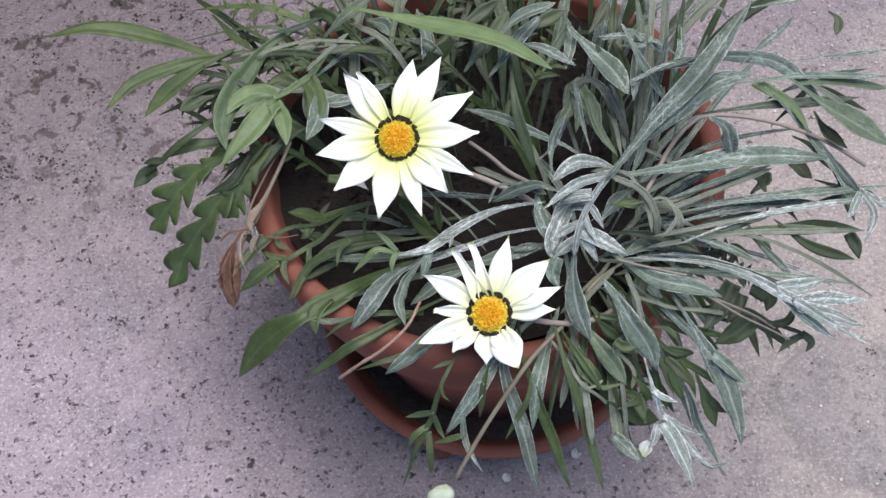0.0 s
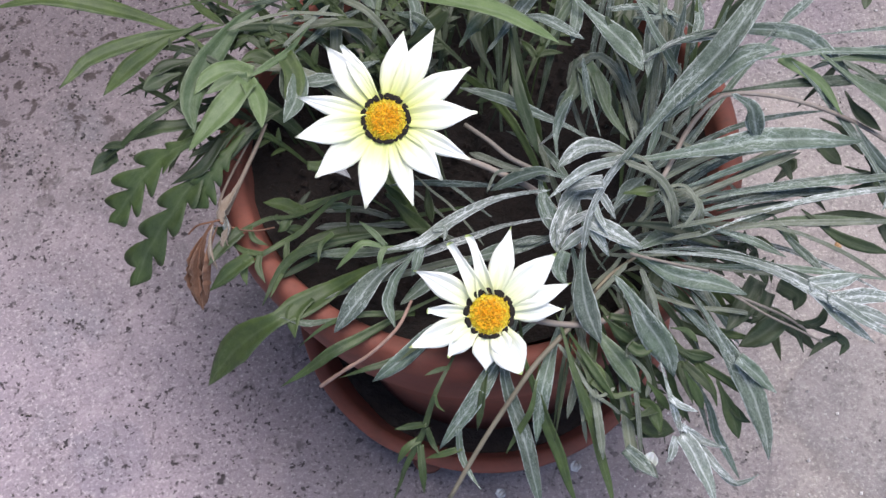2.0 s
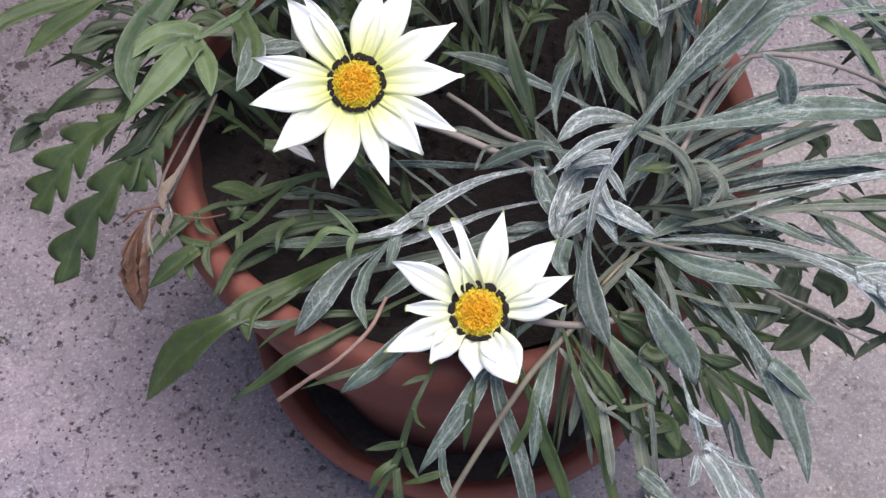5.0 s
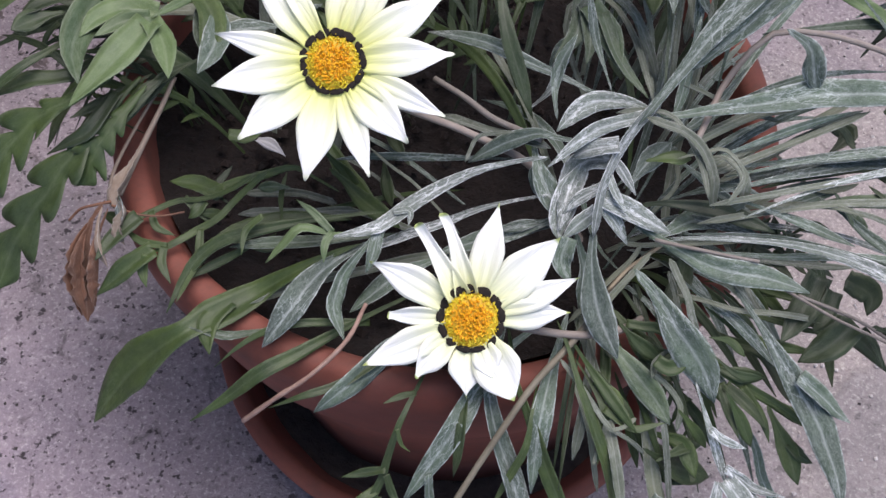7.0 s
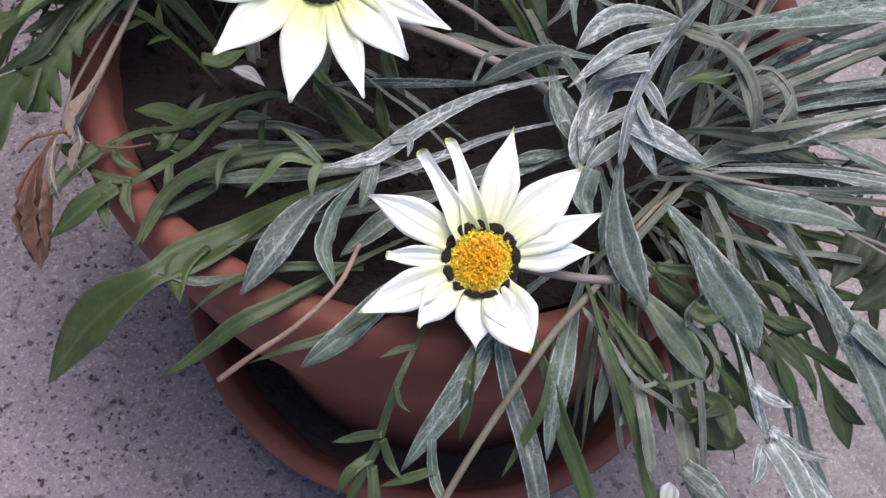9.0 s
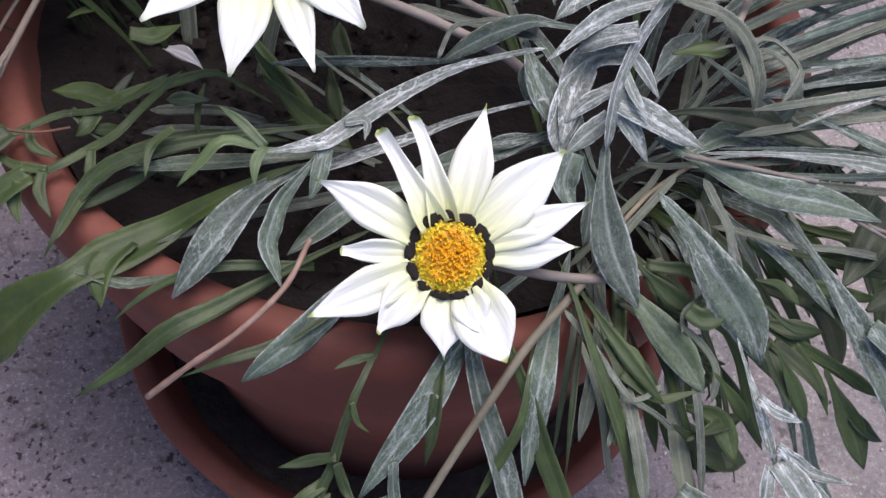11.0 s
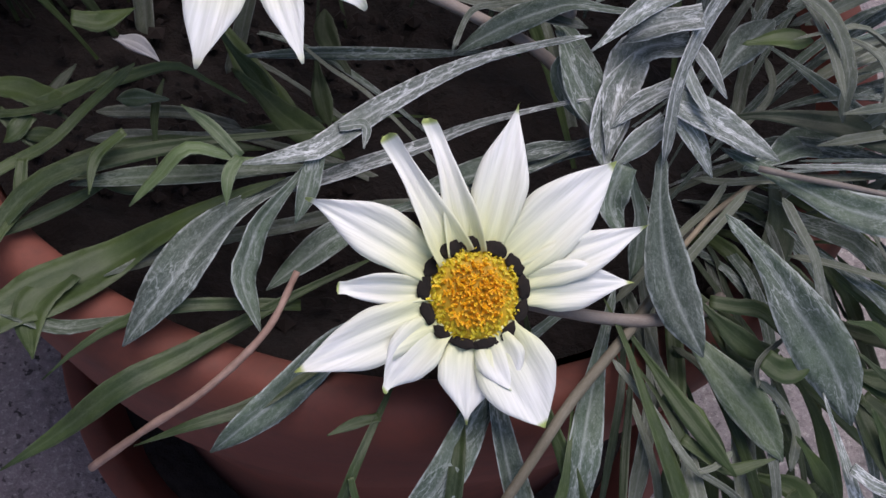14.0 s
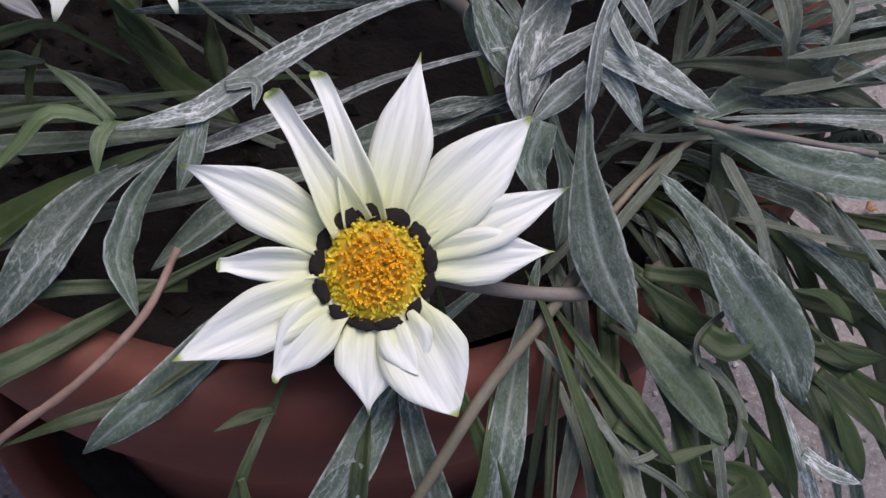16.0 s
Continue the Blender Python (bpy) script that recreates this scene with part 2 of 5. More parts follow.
def concrete():
    """Pale pinkish cement with darker cement patches, exposed sand grains and black specks of dirt."""
    mat, nt, p = material("speckled_cement")
    c = coords(nt)
    broad = noise_at(nt, c, 5.0, 3.0, 0.5)
    medium = noise_at(nt, c, 38.0, 5.0, 0.65)
    fine = noise_at(nt, c, 420.0, 4.0, 0.8)
    col = mix(nt, ramp(nt, broad, [(0.35, (0.0,)), (0.65, (1.0,))]), (0.222, 0.188, 0.211), (0.282, 0.238, 0.256))
    col = mix(nt, ramp(nt, medium, [(0.3, (0.8,)), (0.58, (0.0,))]), col, (0.185, 0.160, 0.178))
    patch_n = noise_at(nt, c, 9.0, 6.0, 0.55, 0.6)
    patch = ramp(nt, patch_n, [(0.58, (0.0,)), (0.66, (0.75,))])
    ring = ramp(nt, patch_n, [(0.585, (0.0,)), (0.6, (0.35,)), (0.615, (0.0,))])
    col = mix(nt, patch, col, (0.189, 0.173, 0.193))
    col = mix(nt, ring, col, (0.131, 0.112, 0.119))
    col = mix(nt, ramp(nt, fine, [(0.54, (0.0,)), (0.64, (0.8,))]), col, (0.420, 0.380, 0.384))
    col = mix(nt, ramp(nt, fine, [(0.34, (0.7,)), (0.43, (0.0,))]), col, (0.140, 0.116, 0.126))
    grain = noise_at(nt, c, 130.0, 5.0, 0.75)
    col = mix(nt, ramp(nt, grain, [(0.33, (0.6,)), (0.44, (0.0,))]), col, (0.150, 0.126, 0.138))
    col = mix(nt, ramp(nt, grain, [(0.55, (0.0,)), (0.7, (0.5,))]), col, (0.385, 0.347, 0.347))
    # washed-out pale cement, smoother grey skims, broad darker and paler tints, each ragged-edged
    ragged = noise_at(nt, c, 16.0, 6.0, 0.6)
    for place, r0, r1, tint, amount in (((-0.308, -0.094, 0), 0.10, 0.22, (1.50, 1.47, 1.53), 1.0), ((-0.235, -0.073, 0), 0.024, 0.027, (0.86, 0.88, 0.91), 0.8), ((-0.092, -0.103, 0), 0.034, 0.042, (0.86, 0.88, 0.91), 0.8), ((0.247, -0.092, 0), 0.052, 0.056, (0.78, 0.80, 0.84), 0.8), ((-0.279, 0.336, 0), 0.10, 0.2, (0.80, 0.77, 0.76), 0.8), ((0.36, -0.04, 0), 0.20, 0.30, (1.24, 1.28, 1.15), 1.0)):
        away = nt.nodes.new("ShaderNodeVectorMath")
        away.operation = "DISTANCE"
        nt.links.new(c, away.inputs[0])
        away.inputs[1].default_value = place
        edge = node(nt, "Math")
        edge.operation = "MULTIPLY_ADD"
        nt.links.new(ragged, edge.inputs[0])
        edge.inputs[1].default_value = 1.6 * r0
        edge.inputs[2].default_value = -0.8 * r0
        total = node(nt, "Math")
        nt.links.new(away.outputs["Value"], total.inputs[0])
        nt.links.new(edge.outputs[0], total.inputs[1])
        inside = ramp(nt, total.outputs[0], [(r0, (amount,)), (r1, (0.0,))])
        if r1 < 1.2 * r0:
            col = mix(nt, ramp(nt, total.outputs[0], [(r0, (0.0,)), (0.5 * (r0 + r1), (0.45,)), (r1, (0.0,))]), col, (0.10, 0.085, 0.09))
        col = mix(nt, inside, col, mix(nt, 1.0, col, tint, "MULTIPLY"))
    cluster = ramp(nt, noise_at(nt, c, 22.0, 3.0, 0.6), [(0.34, (0.35,)), (0.52, (1.0,))])
    # paler and almost clean of specks on one side of the pot
    worn = nt.nodes.new("ShaderNodeVectorMath")
    worn.operation = "DISTANCE"
    nt.links.new(c, worn.inputs[0])
    worn.inputs[1].default_value = (0.36, -0.04, 0)
    cluster = mix(nt, 1.0, cluster, ramp(nt, worn.outputs["Value"], [(0.18, (0.4,)), (0.34, (1.0,))]), "MULTIPLY")
    smudge = ramp(nt, noise_at(nt, c, 75.0, 5.0, 0.7, 0.8), [(0.57, (0.0,)), (0.68, (0.7,))])
    col = mix(nt, mix(nt, 1.0, smudge, cluster, "MULTIPLY"), col, (0.095, 0.080, 0.088))
    for scale, size, strength in ((30.0, 0.10, 0.85), (52.0, 0.13, 0.9), (95.0, 0.18, 0.9), (170.0, 0.22, 0.85), (300.0, 0.25, 0.7)):
        v = node(nt, "TexVoronoi", Scale=scale, Randomness=1.0)
        warp = nt.nodes.new("ShaderNodeVectorMath")
        warp.operation = "MULTIPLY_ADD"
        wob = node(nt, "TexNoise", Scale=scale * 2.2, Detail=3.0)
        nt.links.new(c, wob.inputs["Vector"])
        nt.links.new(wob.outputs["Color"], warp.inputs[0])
        warp.inputs[1].default_value = (1.2 / scale,) * 3
        nt.links.new(c, warp.inputs[2])
        nt.links.new(warp.outputs[0], v.inputs["Vector"])
        dot = ramp(nt, v.outputs["Distance"], [(size * 0.75, (1.0,)), (size * 1.25, (0.0,))])
        some = ramp(nt, v.outputs["Color"], [(0.5, (0.0,)), (0.55, (strength,))])
        m = mix(nt, 1.0, dot, some, "MULTIPLY")
        m = mix(nt, 1.0, m, cluster, "MULTIPLY")
        col = mix(nt, m, col, (0.030, 0.025, 0.028))
    stain = ramp(nt, noise_at(nt, c, 60.0, 4.0, 0.6, 0.5), [(0.57, (0.0,)), (0.62, (0.85,))])
    off = nt.nodes.new("ShaderNodeVectorMath")
    off.operation = "DISTANCE"
    nt.links.new(c, off.inputs[0])
    off.inputs[1].default_value = (-0.26, 0.33, 0)
    stain = mix(nt, 1.0, stain, ramp(nt, off.outputs["Value"], [(0.12, (1.0,)), (0.27, (0.0,))]), "MULTIPLY")
    col = mix(nt, stain, col, (0.055, 0.042, 0.040))
    nt.links.new(mix(nt, 1.0, col, (0.99, 0.985, 0.99), "MULTIPLY"), p.inputs["Base Color"])
    p.inputs["Roughness"].default_value = 0.85
    p.inputs["Specular IOR Level"].default_value = 0.25
    bump(nt, p, mix(nt, 0.5, fine, grain), 0.9, 0.002)
    return mat


CEMENT = concrete()


# ---- builders ----
def linked(name, bm, mat, smooth=True):
    me = bpy.data.meshes.new(name)
    bmesh.ops.recalc_face_normals(bm, faces=bm.faces)
    bm.to_mesh(me)
    bm.free()
    me.materials.append(mat)
    if smooth:
        me.polygons.foreach_set("use_smooth", [True] * len(me.polygons))
    return new(name, me)


def part(name, bm, mat, parent, label="", smooth=True):
    ob = linked(name, bm, mat, smooth)
    ob.parent = parent
    if label:
        ob["label"] = label
    return ob


def thing(name, label, category, at=(0, 0, 0), kind="", group=""):
    ob = new(name)
    ob.location = at
    ob.empty_display_size = 0.02
    return tagged(ob, label, category, group, kind)


def turned(profile, segments=96, wobble=0.0):
    """A body of revolution about z from (radius, height) pairs, closed at radius 0."""
    bm = bmesh.new()
    rings = []
    for r, z in profile:
        if r <= 0:
            rings.append([bm.verts.new((0, 0, z))])
            continue
        ring = []
        for k in range(segments):
            a = 2 * math.pi * k / segments
            d = wobble * noise.noise(Vector((3 * math.cos(a), 3 * math.sin(a), 9 * z)))
            ring.append(bm.verts.new(((r + d) * math.cos(a), (r + d) * math.sin(a), z)))
        rings.append(ring)
    for p, q in zip(rings, rings[1:]):
        for k in range(segments):
            n = (k + 1) % segments
            if len(p) == 1:
                bm.faces.new((p[0], q[n], q[k]))
            elif len(q) == 1:
                bm.faces.new((p[k], p[n], q[0]))
            else:
                bm.faces.new((p[k], p[n], q[n], q[k]))
    return bm


def rounded(corners, radius, steps=4):
    """Rounds the inner corners of an open (radius, height) line."""
    out = [corners[0]]
    for a, b, c in zip(corners, corners[1:], corners[2:]):
        a, b, c = Vector(a), Vector(b), Vector(c)
        d = min(radius, (a - b).length * 0.45, (c - b).length * 0.45)
        s, e = b + (a - b).normalized() * d, b + (c - b).normalized() * d
        for k in range(steps + 1):
            f = k / steps
            out.append(tuple(s * (1 - f) ** 2 + b * 2 * f * (1 - f) + e * f * f))
    return out + [corners[-1]]


def spline(points, count):
    """Evenly spread samples of a smooth curve through the points."""
    p = [Vector(q) for q in points]
    p = [p[0] * 2 - p[1], *p, p[-1] * 2 - p[-2]]
    raw = []
    for i in range(1, len(p) - 2):
        for k in range(12):
            t = k / 12
            raw.append(0.5 * (2 * p[i] + (p[i + 1] - p[i - 1]) * t + (2 * p[i - 1] - 5 * p[i] + 4 * p[i + 1] - p[i + 2]) * t * t
                              + (3 * p[i] - p[i - 1] - 3 * p[i + 1] + p[i + 2]) * t ** 3))
    raw.append(p[-2])
    run = [0.0]
    for a, b in zip(raw, raw[1:]):
        run.append(run[-1] + (b - a).length)
    out, j = [], 0
    for k in range(count):
        want = run[-1] * k / (count - 1)
        while j < len(raw) - 2 and run[j + 1] < want:
            j += 1
        f = (want - run[j]) / max(run[j + 1] - run[j], 1e-9)
        out.append(raw[j].lerp(raw[j + 1], min(max(f, 0), 1)))
    return out, run[-1]


def ease(a, b, t):
    t = min(max((t - a) / (b - a), 0), 1)
    return t * t * (3 - 2 * t)


def blade_width(form, t):
    start = ease(-0.02, 0.07, t)
    if form == "lobe":
        return (0.86 + 0.14 * ease(0.0, 0.45, t)) * max(0.0, 1 - max(0, (t - 0.42) / 0.58) ** 1.8)
    if form == "broad":
        return start * (0.16 + 0.84 * ease(0.12, 0.6, t)) * (1 - max(0, (t - 0.6) / 0.4) ** 2.2)
    if form == "winged":
        blade = 0.42 + 0.58 * ease(0.5, 0.74, t) + 0.3 * ease(0.22, 0.42, t) * (1 - ease(0.44, 0.54, t))
        return start * (0.35 + 0.65 * ease(0.05, 0.3, t)) * blade * (1 - max(0, (t - 0.72) / 0.28) ** 2)
    if form == "stalk":
        return start * (0.8 + 0.2 * t) * (1 - max(0, (t - 0.85) / 0.15) ** 2)
    return start * (0.26 + 0.74 * ease(0.1, 0.62, t)) * (1 - max(0, (t - 0.64) / 0.36) ** 2.15)


def ribbon(points, width, form, rng, fold=0.35, twist=0.5, count=16):
    """A leaf blade of real thickness along a curve: folded along the midrib, slightly twisted, with an uneven margin."""
    if form == "winged":
        count = 52
    mid, length = spline(points, count)
    bm = bmesh.new()
    size, unit = bm.loops.layers.uv.new("size"), bm.loops.layers.uv.new("unit")
    across = (-1.0, -0.55, -0.12, 0.12, 0.55, 1.0)
    phase, lean = rng.uniform(0, 9), rng.uniform(-twist, twist)
    turn = rng.uniform(-twist, twist)
    rings, data = [], {}
    for i, p in enumerate(mid):
        t = i / (count - 1)
        along = (mid[min(i + 1, count - 1)] - mid[max(i - 1, 0)]).normalized()
        up = Vector((0, -0.3, 0.95))
        side = along.cross(up)
        side = side.normalized() if side.length > 0.05 else Vector((1, 0, 0))
        side.rotate(Matrix.Rotation(lean + turn * t, 3, along))
        top = side.cross(along).normalized()
        half = max(0.5 * width * blade_width(form, t), 0.00018)
        ring = []
        for face in (1, -1):
            for s in across if face > 0 else across[::-1]:
                edge = 1 + (0.75 if fold > 1.4 else 0.1) * noise.noise(Vector((phase + 14 * t, 3 * (s > 0), 0))) * abs(s)
                lift = fold * half * (abs(s) - 0.35) * (1 - 0.4 * t) + 0.16 * half * math.sin(phase + 8 * t + 2 * s) * abs(s)
                thick = (0.00032 if abs(s) < 0.2 else 0.00022 if abs(s) < 0.8 else 0.0001) * face * min(1, half / 0.0012)
                groove = -0.06 * half if abs(s) < 0.2 and face > 0 else 0.0
                v = bm.verts.new(p + side * half * s * edge + top * (lift + thick + groove))
                data[v] = ((s * half * 100, t * length * 100), (0.5 + 0.5 * s, t))
                ring.append(v)
        rings.append(ring)
    n = len(rings[0])
    for a, b in zip(rings, rings[1:]):
        for k in range(n):
            bm.faces.new((a[k], a[(k + 1) % n], b[(k + 1) % n], b[k]))
    bm.faces.new(rings[0][::-1])
    bm.faces.new(rings[-1])
    for f in bm.faces:
        for loop in f.loops:
            loop[size].uv, loop[unit].uv = data[loop.vert]
    return bm


def frond(points, width, rng):
    """A deeply cut leaf in one mesh: a narrow winged midrib and slim lobes that leave it in uneven pairs."""
    bm = ribbon(points, width * 0.26, "lance", rng, 0.4, 0.3)
    mid, length = spline(points, 40)
    pairs = max(2, min(5, round(length / (0.6 * width))))
    for k in range(pairs):
        for way in (-1, 1):
            t = 0.34 + 0.56 * (k + 0.5 + 0.22 * way + rng.uniform(-0.12, 0.12)) / pairs
            i = min(38, max(1, int(t * 39)))
            along = (mid[i + 1] - mid[i - 1]).normalized()
            side = along.cross(Vector((0, -0.3, 0.95))).normalized() * way
            reach = width * rng.uniform(0.42, 0.6) * (1 - 0.45 * max(0, t - 0.6) / 0.4)
            tip = along * reach * rng.uniform(0.6, 0.95) + side * reach
            bend = Vector((0, 0, -reach * rng.uniform(0.0, 0.3)))
            lobe = ribbon([mid[i], mid[i] + tip * 0.5 - side * reach * 0.06, mid[i] + tip + bend], reach * rng.uniform(0.3, 0.42), "lobe", rng, 0.4, 0.2, 9)
            spare = bpy.data.meshes.new("lobe")
            lobe.to_mesh(spare)
            lobe.free()
            bm.from_mesh(spare)
            bpy.data.meshes.remove(spare)
    return bm


def lobed(points, width, lobes, rng):
    """A deeply lobed leaf in one blade: each side swells into blunt lobes that sweep towards the tip."""
    count = lobes * 10 + 8
    mid, length = spline(points, count)
    bm = bmesh.new()
    size, unit = bm.loops.layers.uv.new("size"), bm.loops.layers.uv.new("unit")
    phases = (0.0, 0.42)
    sizes = [[rng.uniform(0.7, 1.1) for _ in range(lobes + 2)] for _ in phases]
    lifts = [[rng.uniform(-0.45, 0.35) for _ in range(lobes + 2)] for _ in phases]
    rings, data = [], {}
    for i, p in enumerate(mid):
        t = i / (count - 1)
        along = (mid[min(i + 1, count - 1)] - mid[max(i - 1, 0)]).normalized()
        side = along.cross(Vector((0, -0.3, 0.95))).normalized()
        top = side.cross(along).normalized()
        stem = 0.11 * width * ease(-0.05, 0.25, t) * (1 - max(0, (t - 0.9) / 0.1) ** 2) + 0.0004
        row = {}
        for k, way in enumerate((-1, 1)):
            u = max(0.0, (t - 0.28) / 0.72) * lobes + phases[k]
            n, f = int(u), u - int(u)
            swell = (math.sin(math.pi * min(1, f / 0.94)) ** 0.65 if f < 0.94 else 0.0) * ease(0.26, 0.38, t)
            reach = 0.42 * width * sizes[k][n] * (0.55 + 0.45 * ease(0.2, 0.55, t)) * (1 - 0.75 * ease(0.78, 1.0, t))
            row[way] = (stem + reach * swell, reach * swell, lifts[k][n])
        ring = []
        for face in (1, -1):
            for s in (-1.0, -0.5, -0.1, 0.1, 0.5, 1.0)[::face]:
                half, out, lift = row[-1 if s < 0 else 1]
                thick = (0.00032 if abs(s) < 0.2 else 0.0002 if abs(s) < 0.8 else 0.0001) * face
                v = bm.verts.new(p + side * half * s + along * out * 0.95 * abs(s) ** 1.3 + top * (thick + out * (0.25 * abs(s) + lift * s * s)))
                data[v] = ((s * half * 100, t * length * 100), (0.5 + 0.5 * s, t))
                ring.append(v)
        rings.append(ring)
    m = len(rings[0])
    for a, b in zip(rings, rings[1:]):
        for k in range(m):
            bm.faces.new((a[k], a[(k + 1) % m], b[(k + 1) % m], b[k]))
    bm.faces.new(rings[0][::-1])
    bm.faces.new(rings[-1])
    for f in bm.faces:
        for loop in f.loops:
            loop[size].uv, loop[unit].uv = data[loop.vert]
    return bm


def tube(points, r0, r1, count=18, sides=8, uneven=0.08):
    mid, length = spline(points, count)
    bm = bmesh.new()
    size, unit = bm.loops.layers.uv.new("size"), bm.loops.layers.uv.new("unit")
    rings, data = [], {}
    for i, p in enumerate(mid):
        t = i / (count - 1)
        along = (mid[min(i + 1, count - 1)] - mid[max(i - 1, 0)]).normalized()
        side = along.cross(Vector((0.2, -0.4, 0.9))).normalized()
        top = side.cross(along)
        r = (r0 + (r1 - r0) * t) * (1 + uneven * noise.noise(p * 300))
        ring = []
        for k in range(sides):
            a = 2 * math.pi * k / sides
            v = bm.verts.new(p + side * r * math.cos(a) + top * r * math.sin(a))
            data[v] = ((r * a * 100, t * length * 100), (0.3, t))
            ring.append(v)
        rings.append(ring)
    for a, b in zip(rings, rings[1:]):
        for k in range(sides):
            bm.faces.new((a[k], a[(k + 1) % sides], b[(k + 1) % sides], b[k]))
    bm.faces.new(rings[0][::-1])
    bm.faces.new(rings[-1])
    for f in bm.faces:
        for loop in f.loops:
            loop[size].uv, loop[unit].uv = data[loop.vert]
    return bm


def crumbs(name, spots, mat, rng, parent=None):
    """Many small irregular bits as one mesh: (place, size) pairs."""
    verts, faces = [], []
    for (x, y, z), s in spots:
        n = len(verts)
        a = rng.uniform(0, 6.3)
        for dx, dy, dz in ((1, 0, 0), (0, 1, 0), (-1, 0, 0), (0, -1, 0), (0, 0, 0.8), (0, 0, -0.5)):
            k = s * rng.uniform(0.6, 1.3)
            verts.append((x + k * (dx * math.cos(a) - dy * math.sin(a)), y + k * (dx * math.sin(a) + dy * math.cos(a)), z + k * dz))
        for i in range(4):
            j = (i + 1) % 4
            faces += [(n + i, n + j, n + 4), (n + j, n + i, n + 5)]
    me = bpy.data.meshes.new(name)
    me.from_pydata(verts, [], faces)
    me.materials.append(mat)
    ob = new(name, me)
    ob.parent = parent
    return ob


# ---- the ground ----
bm = bmesh.new()
N = 80
for j in range(N + 1):
    for i in range(N + 1):
        x, y = (i / N - 0.5) * 2, (j / N - 0.5) * 2
        x, y = x * (0.45 + 40 * abs(x) ** 7), y * (0.45 + 40 * abs(y) ** 7)
        bm.verts.new((x, y, 0.0012 * noise.noise(Vector((x * 9, y * 9, 0))) * (abs(x) < 0.5 and abs(y) < 0.5)))
bm.verts.ensure_lookup_table()
for j in range(N):
    for i in range(N):
        k = j * (N + 1) + i
        bm.faces.new([bm.verts[q] for q in (k, k + 1, k + N + 2, k + N + 1)])
ground = tagged(linked("ground", bm, CEMENT), "pale pinkish-grey speckled cement ground", "ground", kind="structure")
rng = random.Random(4)
spots = []
for _ in range(330):
    cx, cy = rng.uniform(-0.42, 0.36), rng.uniform(-0.25, 0.36)
    for _ in range(rng.choice((1, 1, 2, 3, 5, 8))):
        s = rng.uniform(0.0003, 0.0012)
        spots.append(((cx + rng.gauss(0, 0.003), cy + rng.gauss(0, 0.0025), 0.0004), s))
for _ in range(170):
    cx, cy = rng.uniform(-0.46, -0.16), rng.uniform(0.12, 0.42)
    for _ in range(rng.choice((2, 3, 5, 9, 14))):
        spots.append(((cx + rng.gauss(0, 0.004), cy + rng.gauss(0, 0.003), 0.0004), rng.uniform(0.0004, 0.0017)))
tagged(crumbs("dirt_specks", spots, GRIT, rng), "black dirt specks lying on the cement", "dirt", kind="stuff")
spots = [((rng.uniform(0.08, 0.4), rng.uniform(-0.25, 0.3), 0.0008), rng.uniform(0.0005, 0.0016)) for _ in range(420)]
tagged(crumbs("sand_grains", spots, PALE_GRIT, rng), "pale sand grains and grit on the cement", "grit", kind="stuff")

# wall added out of view: it blocks sky and darkens the far left ground
bm = bmesh.new()
bmesh.ops.create_cube(bm, size=1)
bmesh.ops.scale(bm, vec=(2.6, 0.15, 1.7), verts=bm.verts)
bmesh.ops.bevel(bm, geom=bm.edges[:], offset=0.01, segments=2, affect="EDGES")
wall = tagged(linked("unseen_shading_wall", bm, PLASTER, False), "plain grey-pink wall out of view, added to darken the ground beside it", "wall", kind="structure")
wall.matrix_world = pose(-0.49, 0.52, 0.84, 0, 0, 40)

# ---- saucer, pot, soil ----
POT = (0.0035, 0.0220)
DISH = (0.005, -0.0045)
saucer = thing("plant_saucer", "terracotta plant saucer with a dirty inside, under the pot", "saucer", (*DISH, 0))
part("dish", turned(rounded([(0, 0.009), (0.098, 0.009), (0.1172, 0.0425), (0.1082, 0.044), (0.0935, 0.0185), (0, 0.0175)], 0.004), wobble=0.0010), CLAY, saucer)
for a in (-116, 4, 124):
    bm = bmesh.new()
    bmesh.ops.create_cone(bm, cap_ends=True, segments=20, radius1=0.0095, radius2=0.0105, depth=0.0095)
    bmesh.ops.bevel(bm, geom=[e for e in bm.edges if abs(e.verts[0].co.z - e.verts[1].co.z) < 1e-6], offset=0.0012, segments=2, affect="EDGES")
    for v in bm.verts:
        v.co += Vector((0.099 * math.cos(radians(a)), 0.099 * math.sin(radians(a)), 0.0052))
    part("foot", bm, CLAY, saucer)
rng = random.Random(8)
bm = turned([(0.06, 0.0185), (0.082, 0.0225), (0.093, 0.025), (0.0985, 0.0268), (0.096, 0.0195)], 96, 0.002)
for v in bm.verts:
    v.co += Vector((*DISH, 0.002 * noise.noise(v.co * 90)))
tagged(linked("washed_out_soil", bm, SILT), "dark washed-out soil lying in the saucer", "soil", kind="stuff")

pot = thing("flower_pot", "round terracotta flower pot with a thick rounded rim", "flower pot", (*POT, 0))
bm = turned([(0, 0.0185), (0.079, 0.0185), (0.082, 0.0205), (0.090, 0.045), (0.0985, 0.065), (0.1242, 0.108), (0.125, 0.116), (0.1125, 0.1235), (0.1055, 0.11), (0.082, 0.06), (0.066, 0.028), (0, 0.028)], wobble=0.001)
for v in bm.verts:
    # the pot leans a little: its foot stands in the middle of the saucer
    lean = max(0, (0.108 - v.co.z) / 0.09)
    v.co += Vector((DISH[0] - POT[0], DISH[1] - POT[1], 0)) * lean
    # not quite round
    v.co.x *= 1 + 0.07 * ease(0.0, 0.06, v.co.x)
part("body", bm, CLAY, pot)
